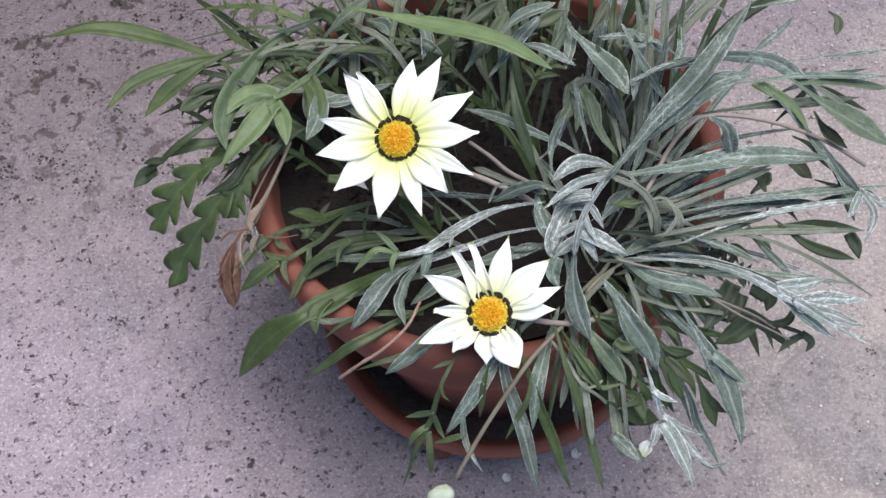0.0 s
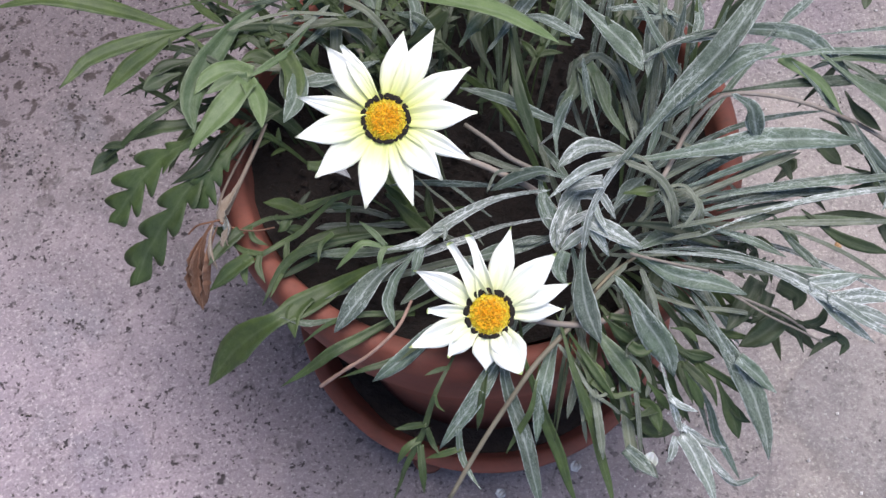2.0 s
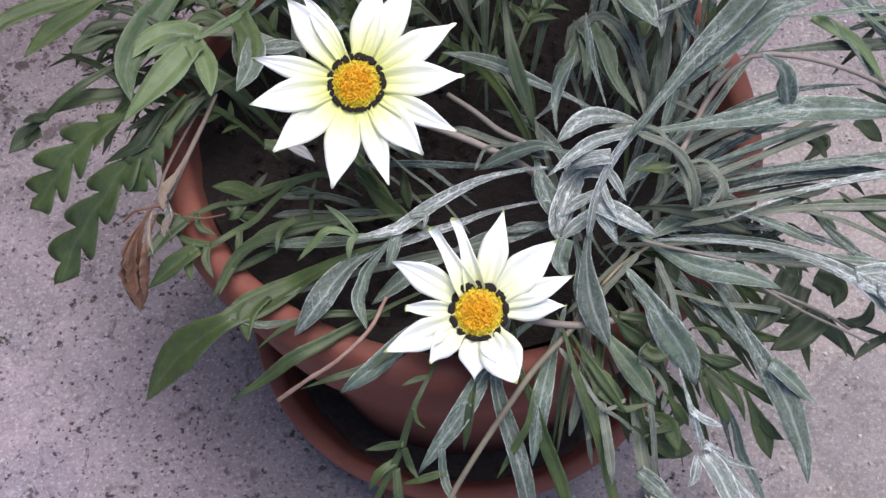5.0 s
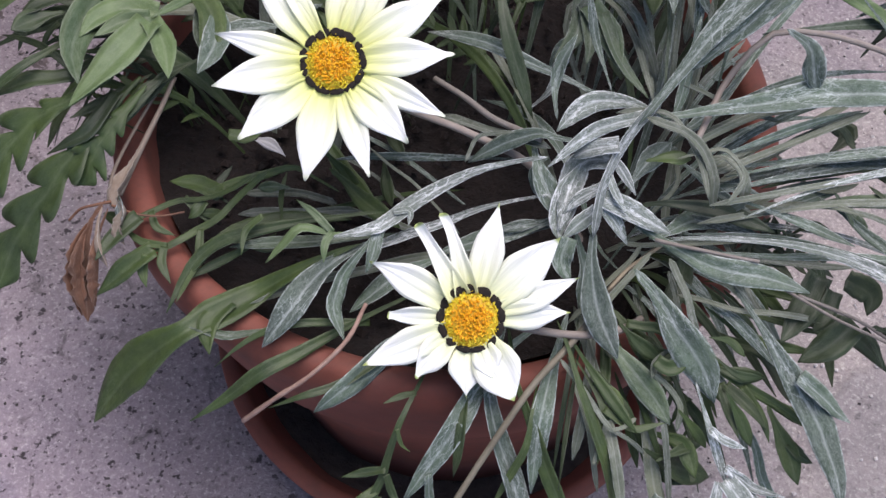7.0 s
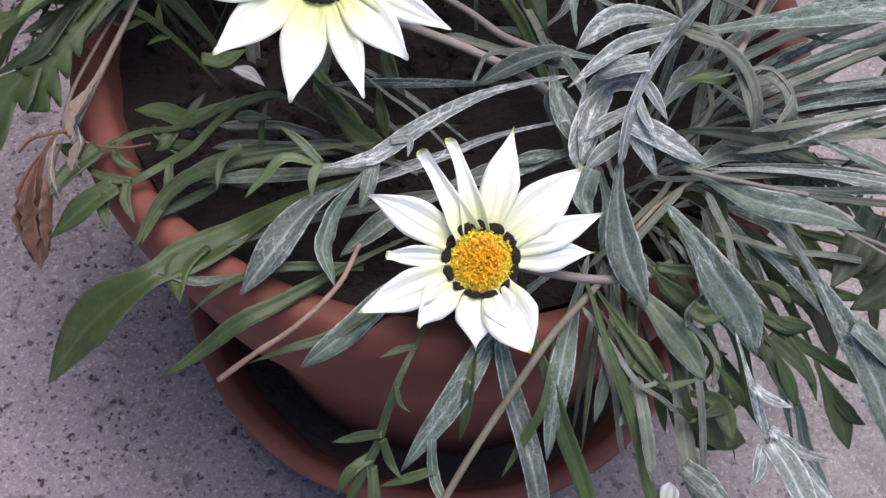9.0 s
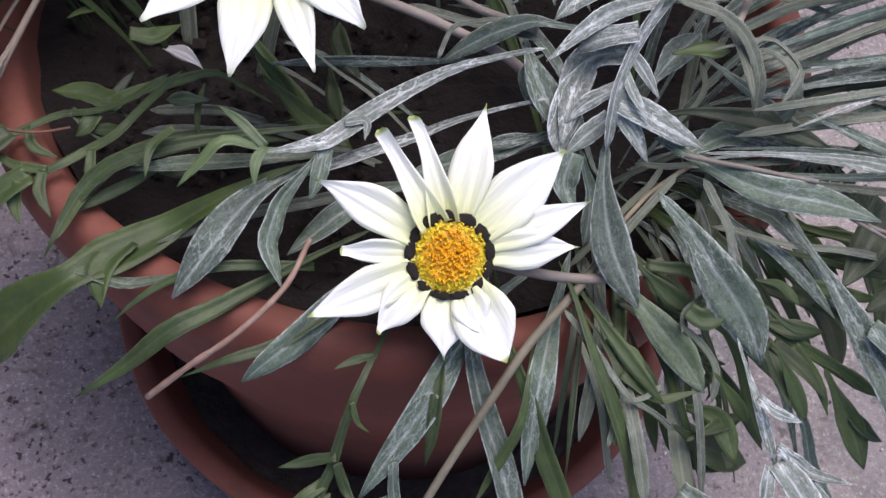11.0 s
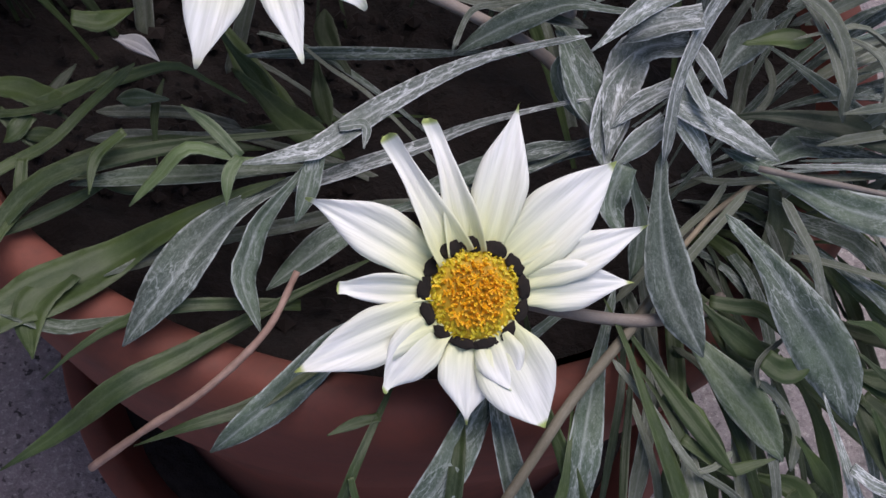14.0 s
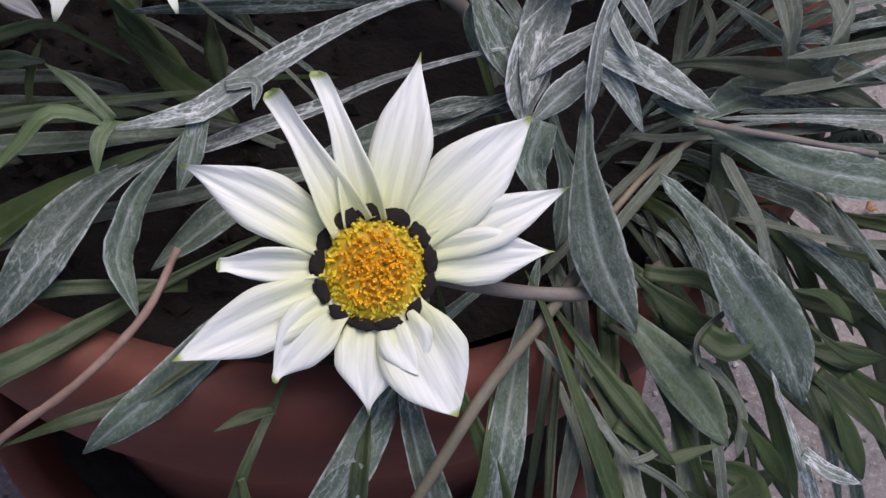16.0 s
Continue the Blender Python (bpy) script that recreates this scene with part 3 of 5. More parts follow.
part("rim", turned(rounded([(0.108, 0.125), (0.1185, 0.1128), (0.1272, 0.1122), (0.1405, 0.158), (0.1428, 0.172), (0.1385, 0.1815), (0.1290, 0.181), (0.1262, 0.171), (0.119, 0.149), (0.108, 0.125)], 0.006), wobble=0.0012), CLAY, pot, "thick rounded terracotta rim")
bm = bmesh.new()
rows = []
for i in range(26):
    r = 0.1248 * i / 25
    row = []
    for k in range(64):
        a = 2 * math.pi * k / 64
        x, y = r * math.cos(a), r * math.sin(a)
        z = 0.16 + 0.006 * noise.noise(Vector((x * 40, y * 40, 0))) + 0.004 * noise.noise(Vector((x * 120, y * 120, 3))) + 0.007 * ease(0.095, 0.127, r) + 0.012 * math.exp(-((x - 0.05) ** 2 + (y + 0.07) ** 2) / 0.003)
        row.append(bm.verts.new((POT[0] + x, POT[1] + y, z)))
        if i == 0:
            break
    rows.append(row)
for p, q in zip(rows, rows[1:]):
    for k in range(64):
        n = (k + 1) % 64
        bm.faces.new((p[0], q[k], q[n]) if len(p) == 1 else (p[k], q[k], q[n], p[n]))
tagged(linked("potting_soil", bm, SOIL), "dark potting soil filling the pot, deepened by painted leaf shade", "soil", kind="stuff")
spots = []
for _ in range(1300):
    a, r = rng.uniform(0, 6.28), 0.116 * math.sqrt(rng.random())
    spots.append(((POT[0] + r * math.cos(a), POT[1] + r * math.sin(a), 0.1615 + rng.uniform(-0.003, 0.004)), rng.uniform(0.0007, 0.0028)))
tagged(crumbs("soil_crumbs", spots, CLOD, rng), "loose crumbs of soil on the pot's surface, darkened for leaf shade", "soil", kind="stuff")

# ---- the plants ----
silver_plant = thing("gazania_plant", "gazania with narrow silver-felted leaves growing in the pot", "plant", (0.055, -0.05, 0.155))
green_plant = thing("gazania_plant", "gazania with lobed green leaves spilling over the pot's rim", "plant", (-0.06, 0.03, 0.15))
LEAF_RNG = random.Random(21)
FORM = {"w": "winged", "s": "stalk", "p": "pinnate", "l": "lobe", "b": "broad", "o": "lobed", "c": "lance", "": "lance"}


def grow(kind, width, points, parent, rng=LEAF_RNG):
    """One leaf, leaflet or stalk through points in metres, as a part of a plant."""
    base = Vector(parent.location)
    local = [Vector(p) - base for p in points]
    tone, form = kind[0], FORM[kind[1:]]
    if tone in "TR":
        return part("stalk", tube(local, width * 0.5, width * 0.42), LEAF[tone], parent)
    if tone == "K" and kind == "K":
        return part("leaf_stalk", ribbon(local, width, "stalk", rng, 0.5, 0.4), LEAF[tone], parent)
    if form == "pinnate":
        return part("leaf", frond(local, width, rng), LEAF[tone], parent)
    if form == "lobed":
        return part("leaf", lobed(local, width, 4, rng), LEAF[tone], parent)
    name = "leaflet" if form == "lobe" else "leaf"
    return part(name, ribbon(local, width, form, rng, 0.3 if form == "broad" else 0.4, 0.2 if form == "lobe" else 0.45), LEAF[tone], parent)


def leaf(kind, width, *points):
    """A leaf given in millimetres, on the plant that it grows from."""
    x = sum(p[0] for p in points) / len(points)
    parent = green_plant if x < -20 and kind[0] not in "SF" or x < -95 else silver_plant
    return grow(kind, width / 1000, [Vector(p) / 1000 for p in points], parent)


leaf("G", 10.4, (-133, 56, 220), (-140, 65, 220), (-151, 74, 221), (-169, 83, 223), (-190, 91, 225), (-207, 94, 229), (-222, 94, 232), (-234, 91, 233), (-246, 88, 234))
leaf("G", 9.0, (-127, 78, 218), (-136, 77, 219), (-146, 74, 220), (-161, 69, 224), (-176, 62, 227), (-187, 55, 230), (-195, 48, 232), (-201, 40, 232), (-207, 33, 232))
leaf("G", 9.5, (-136, 79, 221), (-146, 71, 223), (-156, 64, 225), (-164, 55, 227), (-171, 46, 230), (-177, 35, 233), (-183, 22, 237))
leaf("P", 13.7, (-97, 93, 221), (-107, 85, 222), (-117, 77, 223), (-124, 66, 224), (-130, 55, 225), (-136, 43, 227), (-140, 31, 228), (-142, 21, 229), (-142, 13, 229), (-139, 0, 229))
leaf("S", 10.7, (-93, 60, 219), (-90, 48, 219), (-88, 37, 220), (-89, 26, 221), (-91, 17, 223), (-96, 6, 224))
leaf("D", 6.0, (-135, 55, 214), (-143, 52, 216), (-151, 49, 218), (-158, 43, 220), (-165, 37, 221))
leaf("D", 5.4, (-138, 56, 213), (-147, 48, 215), (-150, 35, 217))
leaf("D", 4.9, (-118, 68, 214), (-126, 64, 215), (-133, 61, 216), (-141, 63, 217), (-148, 67, 218))
leaf("Dl", 8.1, (-126, 63, 211), (-133, 61, 212), (-140, 59, 213), (-147, 58, 214), (-153, 57, 216))
leaf("G", 3.8, (-129, 42, 220), (-137, 35, 222), (-145, 28, 224), (-153, 21, 225), (-160, 15, 226), (-169, 11, 222), (-177, 8, 216), (-184, 7, 210), (-191, 6, 203))
leaf("Dl", 7.7, (-144, 14, 219), (-152, 13, 219), (-159, 13, 219), (-167, 12, 217), (-175, 10, 214))
leaf("Dl", 4.6, (-177, 7, 215), (-184, 9, 213), (-190, 10, 210))
leaf("Dl", 9.2, (-183, 7, 208), (-191, 6, 203), (-198, 1, 200))
leaf("Dl", 6.3, (-127, 5, 218), (-133, -4, 216), (-139, -10, 213), (-147, -11, 209), (-156, -11, 203))
leaf("G", 3.5, (-117, 11, 217), (-123, 4, 215), (-128, -3, 211), (-133, -8, 206), (-137, -12, 200), (-140, -19, 193))
leaf("G", 3.5, (-110, 15, 216), (-116, 10, 215), (-122, 4, 213), (-128, -2, 209), (-134, -8, 204))
leaf("Gw", 17.9, (-40, -63, 202), (-53, -65, 198), (-66, -67, 192), (-79, -69, 184), (-90, -75, 184), (-99, -79, 184), (-108, -84, 184), (-120, -85, 174), (-132, -86, 160), (-141, -89, 148), (-149, -93, 136))
leaf("Gl", 8.5, (-90, -72, 184), (-98, -81, 184), (-98, -94, 184))
leaf("G", 5.2, (-30, -48, 200), (-54, -49, 200), (-76, -51, 199), (-90, -52, 196), (-100, -55, 191), (-108, -63, 185), (-114, -73, 181))
leaf("P", 4.2, (-41, -60, 206), (-50, -61, 207), (-61, -60, 211), (-68, -64, 207), (-75, -68, 202))
leaf("Pl", 3.1, (-50, -61, 208), (-56, -54, 211), (-62, -48, 212))
leaf("Pl", 3.1, (-50, -61, 208), (-53, -66, 208), (-54, -72, 205))
leaf("M", 5.2, (-22, -57, 197), (-41, -58, 199), (-59, -59, 200), (-75, -56, 197), (-89, -53, 192))
leaf("F", 6.2, (29, -53, 233), (17, -49, 226), (5, -47, 220), (-7, -48, 214), (-18, -51, 209), (-25, -55, 208), (-32, -60, 208), (-41, -62, 208), (-51, -63, 208))
leaf("Fl", 2.8, (-27, -55, 209), (-21, -55, 209), (-22, -61, 208))
leaf("Sl", 5.1, (-33, -61, 207), (-36, -69, 203), (-39, -74, 199))
leaf("S", 6.7, (-33, -61, 206), (-40, -67, 203), (-47, -74, 200), (-50, -80, 197), (-52, -86, 195), (-49, -97, 191))
leaf("S", 10.7, (-34, -61, 200), (-45, -65, 199), (-54, -70, 198), (-61, -76, 196), (-67, -83, 194), (-73, -88, 189), (-79, -93, 184))
leaf("F", 4.5, (30, -61, 221), (17, -57, 213), (4, -55, 206), (-7, -56, 201), (-19, -58, 199), (-33, -61, 197), (-48, -64, 196))
leaf("S", 7.9, (37, -64, 212), (27, -65, 208), (17, -65, 204), (4, -64, 199), (-11, -64, 193))
leaf("S", 8.1, (-6, -64, 191), (-18, -66, 188), (-29, -69, 185), (-38, -74, 182), (-46, -79, 180))
leaf("G", 5.7, (-21, -79, 190), (-38, -85, 188), (-54, -91, 185), (-67, -97, 184), (-80, -103, 184), (-94, -105, 170), (-108, -110, 164))
leaf("Gl", 3.1, (-39, -87, 185), (-54, -87, 188), (-68, -87, 189), (-79, -88, 186), (-88, -92, 184), (-97, -96, 178))
leaf("Gl", 3.6, (-29, -98, 184), (-41, -105, 184), (-52, -111, 184), (-65, -114, 184), (-78, -114, 177))
leaf("S", 9.5, (-8, -90, 194), (-20, -95, 191), (-32, -99, 188), (-41, -105, 184), (-48, -111, 184), (-55, -116, 184), (-62, -118, 178))
leaf("G", 3.5, (-46, -32, 193), (-55, -25, 194), (-63, -20, 195), (-75, -22, 194), (-87, -23, 192), (-100, -25, 189))
leaf("D", 3.0, (-88, -31, 188), (-94, -23, 188), (-87, -14, 191))
leaf("G", 7.6, (-49, -21, 194), (-43, -28, 193), (-38, -35, 192), (-31, -43, 192), (-24, -50, 191))
leaf("D", 5.3, (-27, -15, 192), (-27, -28, 190), (-26, -39, 190))
leaf("S", 3.5, (23, -39, 214), (13, -32, 207), (1, -26, 201), (-15, -20, 196), (-30, -16, 193), (-40, -16, 193), (-48, -17, 194))
leaf("K", 1.5, (-2, -57, 194), (-9, -45, 195), (-17, -32, 195), (-25, -23, 195), (-33, -13, 196))
leaf("K", 1.7, (1, -42, 219), (6, -35, 224), (12, -36, 227), (19, -39, 231))
leaf("G", 3.1, (-8, -89, 193), (-12, -95, 191), (-16, -101, 188), (-22, -111, 184), (-28, -121, 184), (-33, -129, 181), (-37, -135, 171), (-40, -140, 162), (-45, -146, 156), (-50, -152, 150), (-54, -157, 138), (-59, -164, 129))
leaf("Gl", 3.4, (-38, -138, 167), (-46, -137, 164), (-54, -137, 162))
leaf("Gl", 3.9, (-42, -142, 159), (-49, -146, 158), (-54, -150, 150))
leaf("Gl", 3.1, (-38, -139, 165), (-36, -144, 158), (-33, -150, 157))
leaf("Gl", 4.0, (-42, -144, 157), (-42, -150, 154), (-42, -155, 151), (-42, -163, 140))
leaf("Gl", 2.5, (-25, -117, 184), (-31, -118, 184), (-37, -120, 184))
leaf("Gl", 1.7, (-33, -129, 181), (-32, -133, 177), (-29, -135, 174))
leaf("S", 8.4, (30, -90, 185), (20, -96, 184), (10, -103, 184), (2, -112, 184), (-6, -122, 184), (-11, -130, 184), (-17, -135, 176), (-25, -141, 166), (-33, -147, 156))
leaf("Sl", 3.6, (-23, -142, 168), (-23, -147, 159), (-22, -153, 155), (-19, -161, 155), (-15, -169, 156))
leaf("Gl", 3.4, (-22, -148, 158), (-29, -149, 156), (-40, -149, 151))
leaf("S", 9.5, (12, -90, 180), (6, -103, 184), (2, -113, 184), (1, -121, 184), (1, -128, 184), (3, -134, 176), (6, -142, 168), (9, -150, 158), (11, -158, 148), (13, -166, 138), (15, -174, 128))
leaf("S", 8.4, (34, -93, 191), (30, -102, 189), (26, -111, 186), (22, -121, 184), (18, -132, 181), (16, -140, 169), (14, -149, 158))
leaf("G", 6.1, (11, -96, 191), (11, -106, 189), (11, -115, 186), (13, -125, 184), (16, -133, 178), (20, -143, 165), (25, -154, 154), (28, -166, 146), (32, -178, 139))
leaf("G", 6.6, (28, -100, 197), (30, -109, 196), (31, -118, 195), (33, -128, 191), (36, -138, 185), (40, -149, 175), (43, -160, 163), (46, -171, 155), (48, -182, 147))
leaf("Sl", 7.1, (55, -159, 166), (61, -166, 166), (67, -175, 167))
leaf("G", 3.3, (33, -111, 189), (38, -122, 187), (41, -132, 184), (40, -139, 176), (37, -144, 166))
leaf("Gl", 3.3, (41, -131, 185), (50, -138, 182), (56, -138, 182), (63, -137, 182))
leaf("Gl", 3.3, (38, -122, 187), (46, -126, 186), (48, -135, 181))
leaf("M", 9.6, (42, -103, 196), (48, -112, 193), (53, -120, 191), (59, -129, 187), (64, -138, 182))
leaf("G", 8.4, (50, -95, 193), (56, -104, 190), (62, -112, 187), (71, -112, 186))
leaf("G", 6.7, (57, -135, 172), (64, -138, 172), (70, -142, 172), (73, -153, 167))
leaf("Eb", 11.5, (52, -131, 172), (59, -137, 162), (65, -145, 160), (71, -148, 159), (77, -151, 158))
leaf("S", 13.6, (56, -90, 212), (63, -101, 209), (68, -112, 205), (73, -119, 200), (77, -125, 195), (80, -134, 188))
leaf("F", 3.3, (74, -127, 192), (76, -137, 187), (78, -146, 182), (80, -153, 177), (82, -160, 172))
leaf("Fl", 9.2, (80, -159, 178), (84, -166, 176), (87, -174, 173), (90, -182, 170), (92, -191, 166))
leaf("Fl", 3.8, (80, -156, 181), (86, -159, 177), (91, -162, 174), (100, -167, 176))
leaf("Fl", 4.3, (77, -160, 179), (74, -168, 176), (71, -171, 175))
leaf("Fl", 3.3, (76, -144, 188), (81, -148, 186), (89, -150, 182))
leaf("Fl", 4.3, (87, -161, 173), (91, -167, 172), (95, -174, 171), (99, -178, 169), (105, -182, 166))
leaf("Fl", 3.0, (94, -171, 169), (98, -176, 166), (103, -180, 164), (108, -181, 168), (113, -180, 173))
leaf("Sb", 11.3, (90, -101, 212), (95, -111, 209), (100, -121, 205), (105, -130, 200), (110, -138, 194), (114, -146, 190), (116, -154, 186), (118, -164, 182), (118, -175, 177))
leaf("Sl", 7.0, (108, -133, 201), (117, -140, 195), (121, -144, 192), (125, -148, 191))
leaf("S", 9.2, (59, -73, 215), (70, -85, 217), (81, -95, 218), (90, -99, 218), (99, -101, 217), (107, -104, 216), (115, -108, 215))
leaf("F", 5.3, (69, -82, 218), (91, -87, 221), (110, -93, 224), (126, -104, 229), (138, -116, 232), (148, -123, 231), (157, -130, 228), (169, -137, 224), (181, -144, 220))
leaf("Fl", 6.2, (139, -117, 233), (145, -122, 229), (151, -128, 225), (158, -133, 221), (166, -139, 217))
leaf("Fl", 7.3, (138, -115, 233), (145, -114, 232), (152, -113, 230), (166, -108, 225))
leaf("Fl", 7.4, (145, -123, 232), (156, -120, 227), (166, -118, 223), (176, -118, 220), (187, -118, 217))
leaf("Fl", 6.8, (147, -124, 230), (158, -125, 224), (168, -126, 219), (176, -129, 216), (184, -131, 214))
leaf("S", 3.2, (75, -81, 218), (92, -84, 220), (109, -89, 222), (126, -99, 225), (141, -108, 227), (150, -111, 227), (157, -110, 225))
leaf("S", 3.8, (67, -84, 213), (89, -88, 214), (109, -93, 216), (124, -97, 220), (139, -101, 222), (161, -104, 219), (185, -107, 214))
leaf("R", 1.3, (69, -84, 216), (83, -91, 216), (97, -98, 216), (110, -108, 214), (123, -118, 212), (135, -125, 210), (146, -132, 208))
leaf("K", 2.5, (71, -98, 205), (80, -103, 207), (91, -108, 207), (107, -110, 205), (124, -113, 201))
leaf("S", 11.5, (62, -45, 240), (77, -46, 242), (92, -46, 244), (110, -44, 243), (129, -41, 242), (142, -41, 241), (154, -41, 240), (168, -42, 238), (182, -42, 235))
leaf("S", 12.3, (61, -49, 242), (72, -40, 249), (82, -32, 256), (93, -24, 264), (104, -18, 272), (112, -13, 279), (120, -6, 285), (130, 5, 290), (141, 17, 295))
leaf("S", 10.7, (83, -32, 250), (92, -29, 256), (101, -25, 262), (110, -21, 270), (119, -18, 276), (128, -17, 279), (137, -18, 280))
leaf("R", 2.5, (81, -56, 237), (89, -44, 237), (96, -33, 239), (103, -29, 251), (112, -27, 261), (130, -26, 258), (150, -26, 250), (167, -27, 241), (181, -29, 233), (193, -35, 228), (203, -42, 224))
leaf("S", 9.2, (114, -31, 267), (124, -33, 259), (127, -36, 251), (130, -39, 241))
leaf("K", 2.8, (82, -62, 231), (103, -54, 229), (122, -46, 228), (138, -42, 227), (152, -39, 228))
leaf("K", 3.3, (81, -53, 233), (95, -46, 232), (109, -40, 231), (122, -38, 231), (134, -37, 232))
leaf("S", 5.6, (86, -61, 229), (106, -58, 225), (130, -55, 221), (165, -52, 218), (204, -48, 215))
leaf("K", 2.8, (83, -77, 229), (106, -72, 225), (133, -67, 222), (165, -62, 220), (201, -57, 218))
leaf("K", 3.3, (81, -77, 218), (106, -74, 217), (133, -72, 216), (164, -73, 214), (198, -74, 211))
leaf("S", 6.1, (89, -71, 228), (101, -67, 225), (114, -63, 222), (132, -59, 219), (151, -55, 216), (166, -55, 214), (180, -56, 213))
leaf("S", 4.4, (95, -73, 226), (110, -75, 218), (124, -77, 211), (132, -82, 210), (139, -88, 211))
leaf("S", 4.4, (132, -65, 211), (140, -73, 210), (146, -82, 209), (150, -91, 212), (154, -102, 215))
leaf("D", 5.0, (120, -77, 206), (129, -74, 205), (137, -79, 204))
leaf("D", 5.1, (110, -61, 214), (134, -54, 210), (154, -49, 206), (163, -53, 204), (167, -60, 203))
leaf("K", 2.3, (119, -46, 215), (126, -54, 211), (134, -60, 208), (143, -60, 207), (152, -57, 206))
leaf("D", 7.5, (144, -43, 207), (154, -35, 209), (145, -33, 211))
leaf("S", 4.4, (72, -5, 262), (85, 2, 260), (97, 7, 260), (107, 6, 266), (116, 2, 273))
leaf("S", 8.3, (93, 4, 262), (106, 4, 267), (119, 4, 270), (137, 5, 267), (154, 5, 262), (164, 2, 257), (171, -2, 252), (178, -8, 246), (185, -14, 240))
leaf("S", 6.1, (147, -13, 264), (159, -17, 251), (170, -24, 239), (180, -35, 230), (188, -47, 224), (191, -58, 220), (193, -68, 218))
leaf("S", 4.5, (133, -7, 274), (144, 6, 265), (156, 20, 258), (168, 32, 252), (179, 45, 247))
leaf("S", 4.0, (150, -13, 251), (167, -1, 243), (184, 8, 237), (200, 12, 236), (215, 13, 236))
leaf("G", 4.6, (170, 3, 242), (179, 3, 238), (189, 3, 234), (200, -2, 230), (212, -8, 226))
leaf("D", 4.0, (155, -19, 235), (162, -13, 236), (169, -7, 236), (176, 0, 235), (183, 7, 235))
leaf("G", 5.1, (178, -41, 213), (185, -43, 211), (192, -47, 210), (194, -55, 208), (196, -65, 206))
leaf("D", 6.9, (180, -50, 205), (192, -48, 205), (202, -46, 205), (213, -49, 203))
leaf("D", 5.1, (152, -62, 203), (163, -62, 203), (175, -62, 202), (188, -64, 201), (201, -67, 199))
leaf("K", 2.4, (55, -41, 240), (64, -43, 243), (73, -47, 244), (78, -54, 241), (81, -63, 238), (82, -70, 235), (82, -77, 233))
leaf("Kc", 3.5, (73, -62, 238), (83, -61, 239), (91, -61, 239), (95, -72, 239), (91, -78, 239), (85, -84, 239))
leaf("S", 8.9, (27, -38, 221), (27, -47, 222), (28, -55, 221), (31, -62, 217), (35, -68, 212))
leaf("S", 8.4, (39, -70, 208), (40, -76, 204), (41, -81, 200), (40, -87, 195), (38, -92, 191))
leaf("R", 2.8, (29, -41, 228), (21, -33, 225), (13, -25, 223), (4, -14, 223), (-6, -3, 222))
leaf("K", 4.3, (32, -44, 226), (22, -36, 223), (12, -29, 220), (4, -22, 217), (-5, -14, 213))
leaf("S", 5.7, (57, -27, 231), (51, -21, 229), (43, -14, 229), (29, -9, 234), (15, -3, 239), (4, 5, 236), (-7, 14, 230))
leaf("D", 6.2, (19, 25, 261), (19, 8, 255), (20, -7, 248), (24, -18, 236), (28, -28, 224))
leaf("S", 5.0, (36, -33, 229), (36, -26, 232), (37, -20, 235), (40, -15, 242), (45, -11, 250))
leaf("Pb", 16.6, (-68, 67, 262), (-47, 57, 264), (-23, 46, 265), (-3, 37, 267), (16, 26, 269), (29, 14, 270), (39, 3, 272))
leaf("S", 11.6, (51, 38, 264), (59, 27, 262), (67, 16, 261), (73, 3, 263), (77, -12, 265))
leaf("S", 3.9, (107, 6, 268), (101, 20, 262), (93, 31, 257), (81, 33, 258), (67, 32, 260))
leaf("Sl", 3.1, (95, 26, 258), (89, 25, 259), (81, 30, 258))
leaf("S", 3.4, (58, -24, 232), (56, -14, 236), (54, -5, 241), (53, 1, 248), (52, 7, 256))
leaf("T", 4.1, (-80, 115, 207), (-74, 98, 208), (-67, 82, 208), (-61, 70, 208), (-55, 59, 208))
leaf("K", 3.7, (-118, 69, 218), (-107, 75, 217), (-96, 80, 216), (-87, 81, 215), (-78, 81, 215))
leaf("S", 4.3, (-94, 53, 216), (-83, 65, 214), (-72, 76, 213), (-62, 80, 215), (-52, 83, 216))
leaf("S", 5.5, (-40, 78, 218), (-32, 72, 222), (-25, 65, 227), (-16, 49, 235))
leaf("D", 9.6, (-33, 54, 218), (-26, 53, 224), (-20, 53, 229), (-14, 54, 234), (-8, 56, 240))
leaf("S", 8.8, (-60, 99, 213), (-49, 91, 216), (-46, 82, 216))
leaf("S", 9.1, (-59, 45, 206), (-66, 45, 206), (-74, 44, 207), (-82, 42, 209), (-90, 39, 211))
leaf("S", 4.3, (-76, 68, 209), (-70, 58, 209), (-64, 51, 208), (-55, 50, 209), (-46, 51, 211))
leaf("G", 5.7, (-115, 113, 210), (-109, 95, 210), (-102, 84, 210), (-94, 73, 210))
leaf("G", 5.7, (-154, 116, 211), (-147, 107, 210), (-141, 98, 210), (-134, 91, 210), (-128, 85, 210))
leaf("S", 5.0, (-87, 114, 209), (-88, 101, 209), (-90, 89, 209), (-99, 78, 211), (-109, 67, 212))
leaf("S", 6.7, (-29, 97, 221), (-27, 84, 223), (-25, 73, 225), (-26, 64, 224), (-28, 57, 222))
leaf("S", 7.4, (6, 14, 255), (12, 20, 257), (18, 28, 257), (28, 42, 255), (40, 58, 251))
leaf("S", 5.6, (19, 32, 260), (27, 29, 262), (35, 25, 264), (44, 19, 263), (53, 12, 262))
leaf("S", 6.3, (52, 62, 249), (54, 49, 252), (54, 37, 256), (51, 24, 258), (47, 11, 261))
leaf("S", 6.9, (106, 61, 244), (98, 43, 247), (90, 27, 250), (85, 9, 252), (81, -8, 254))
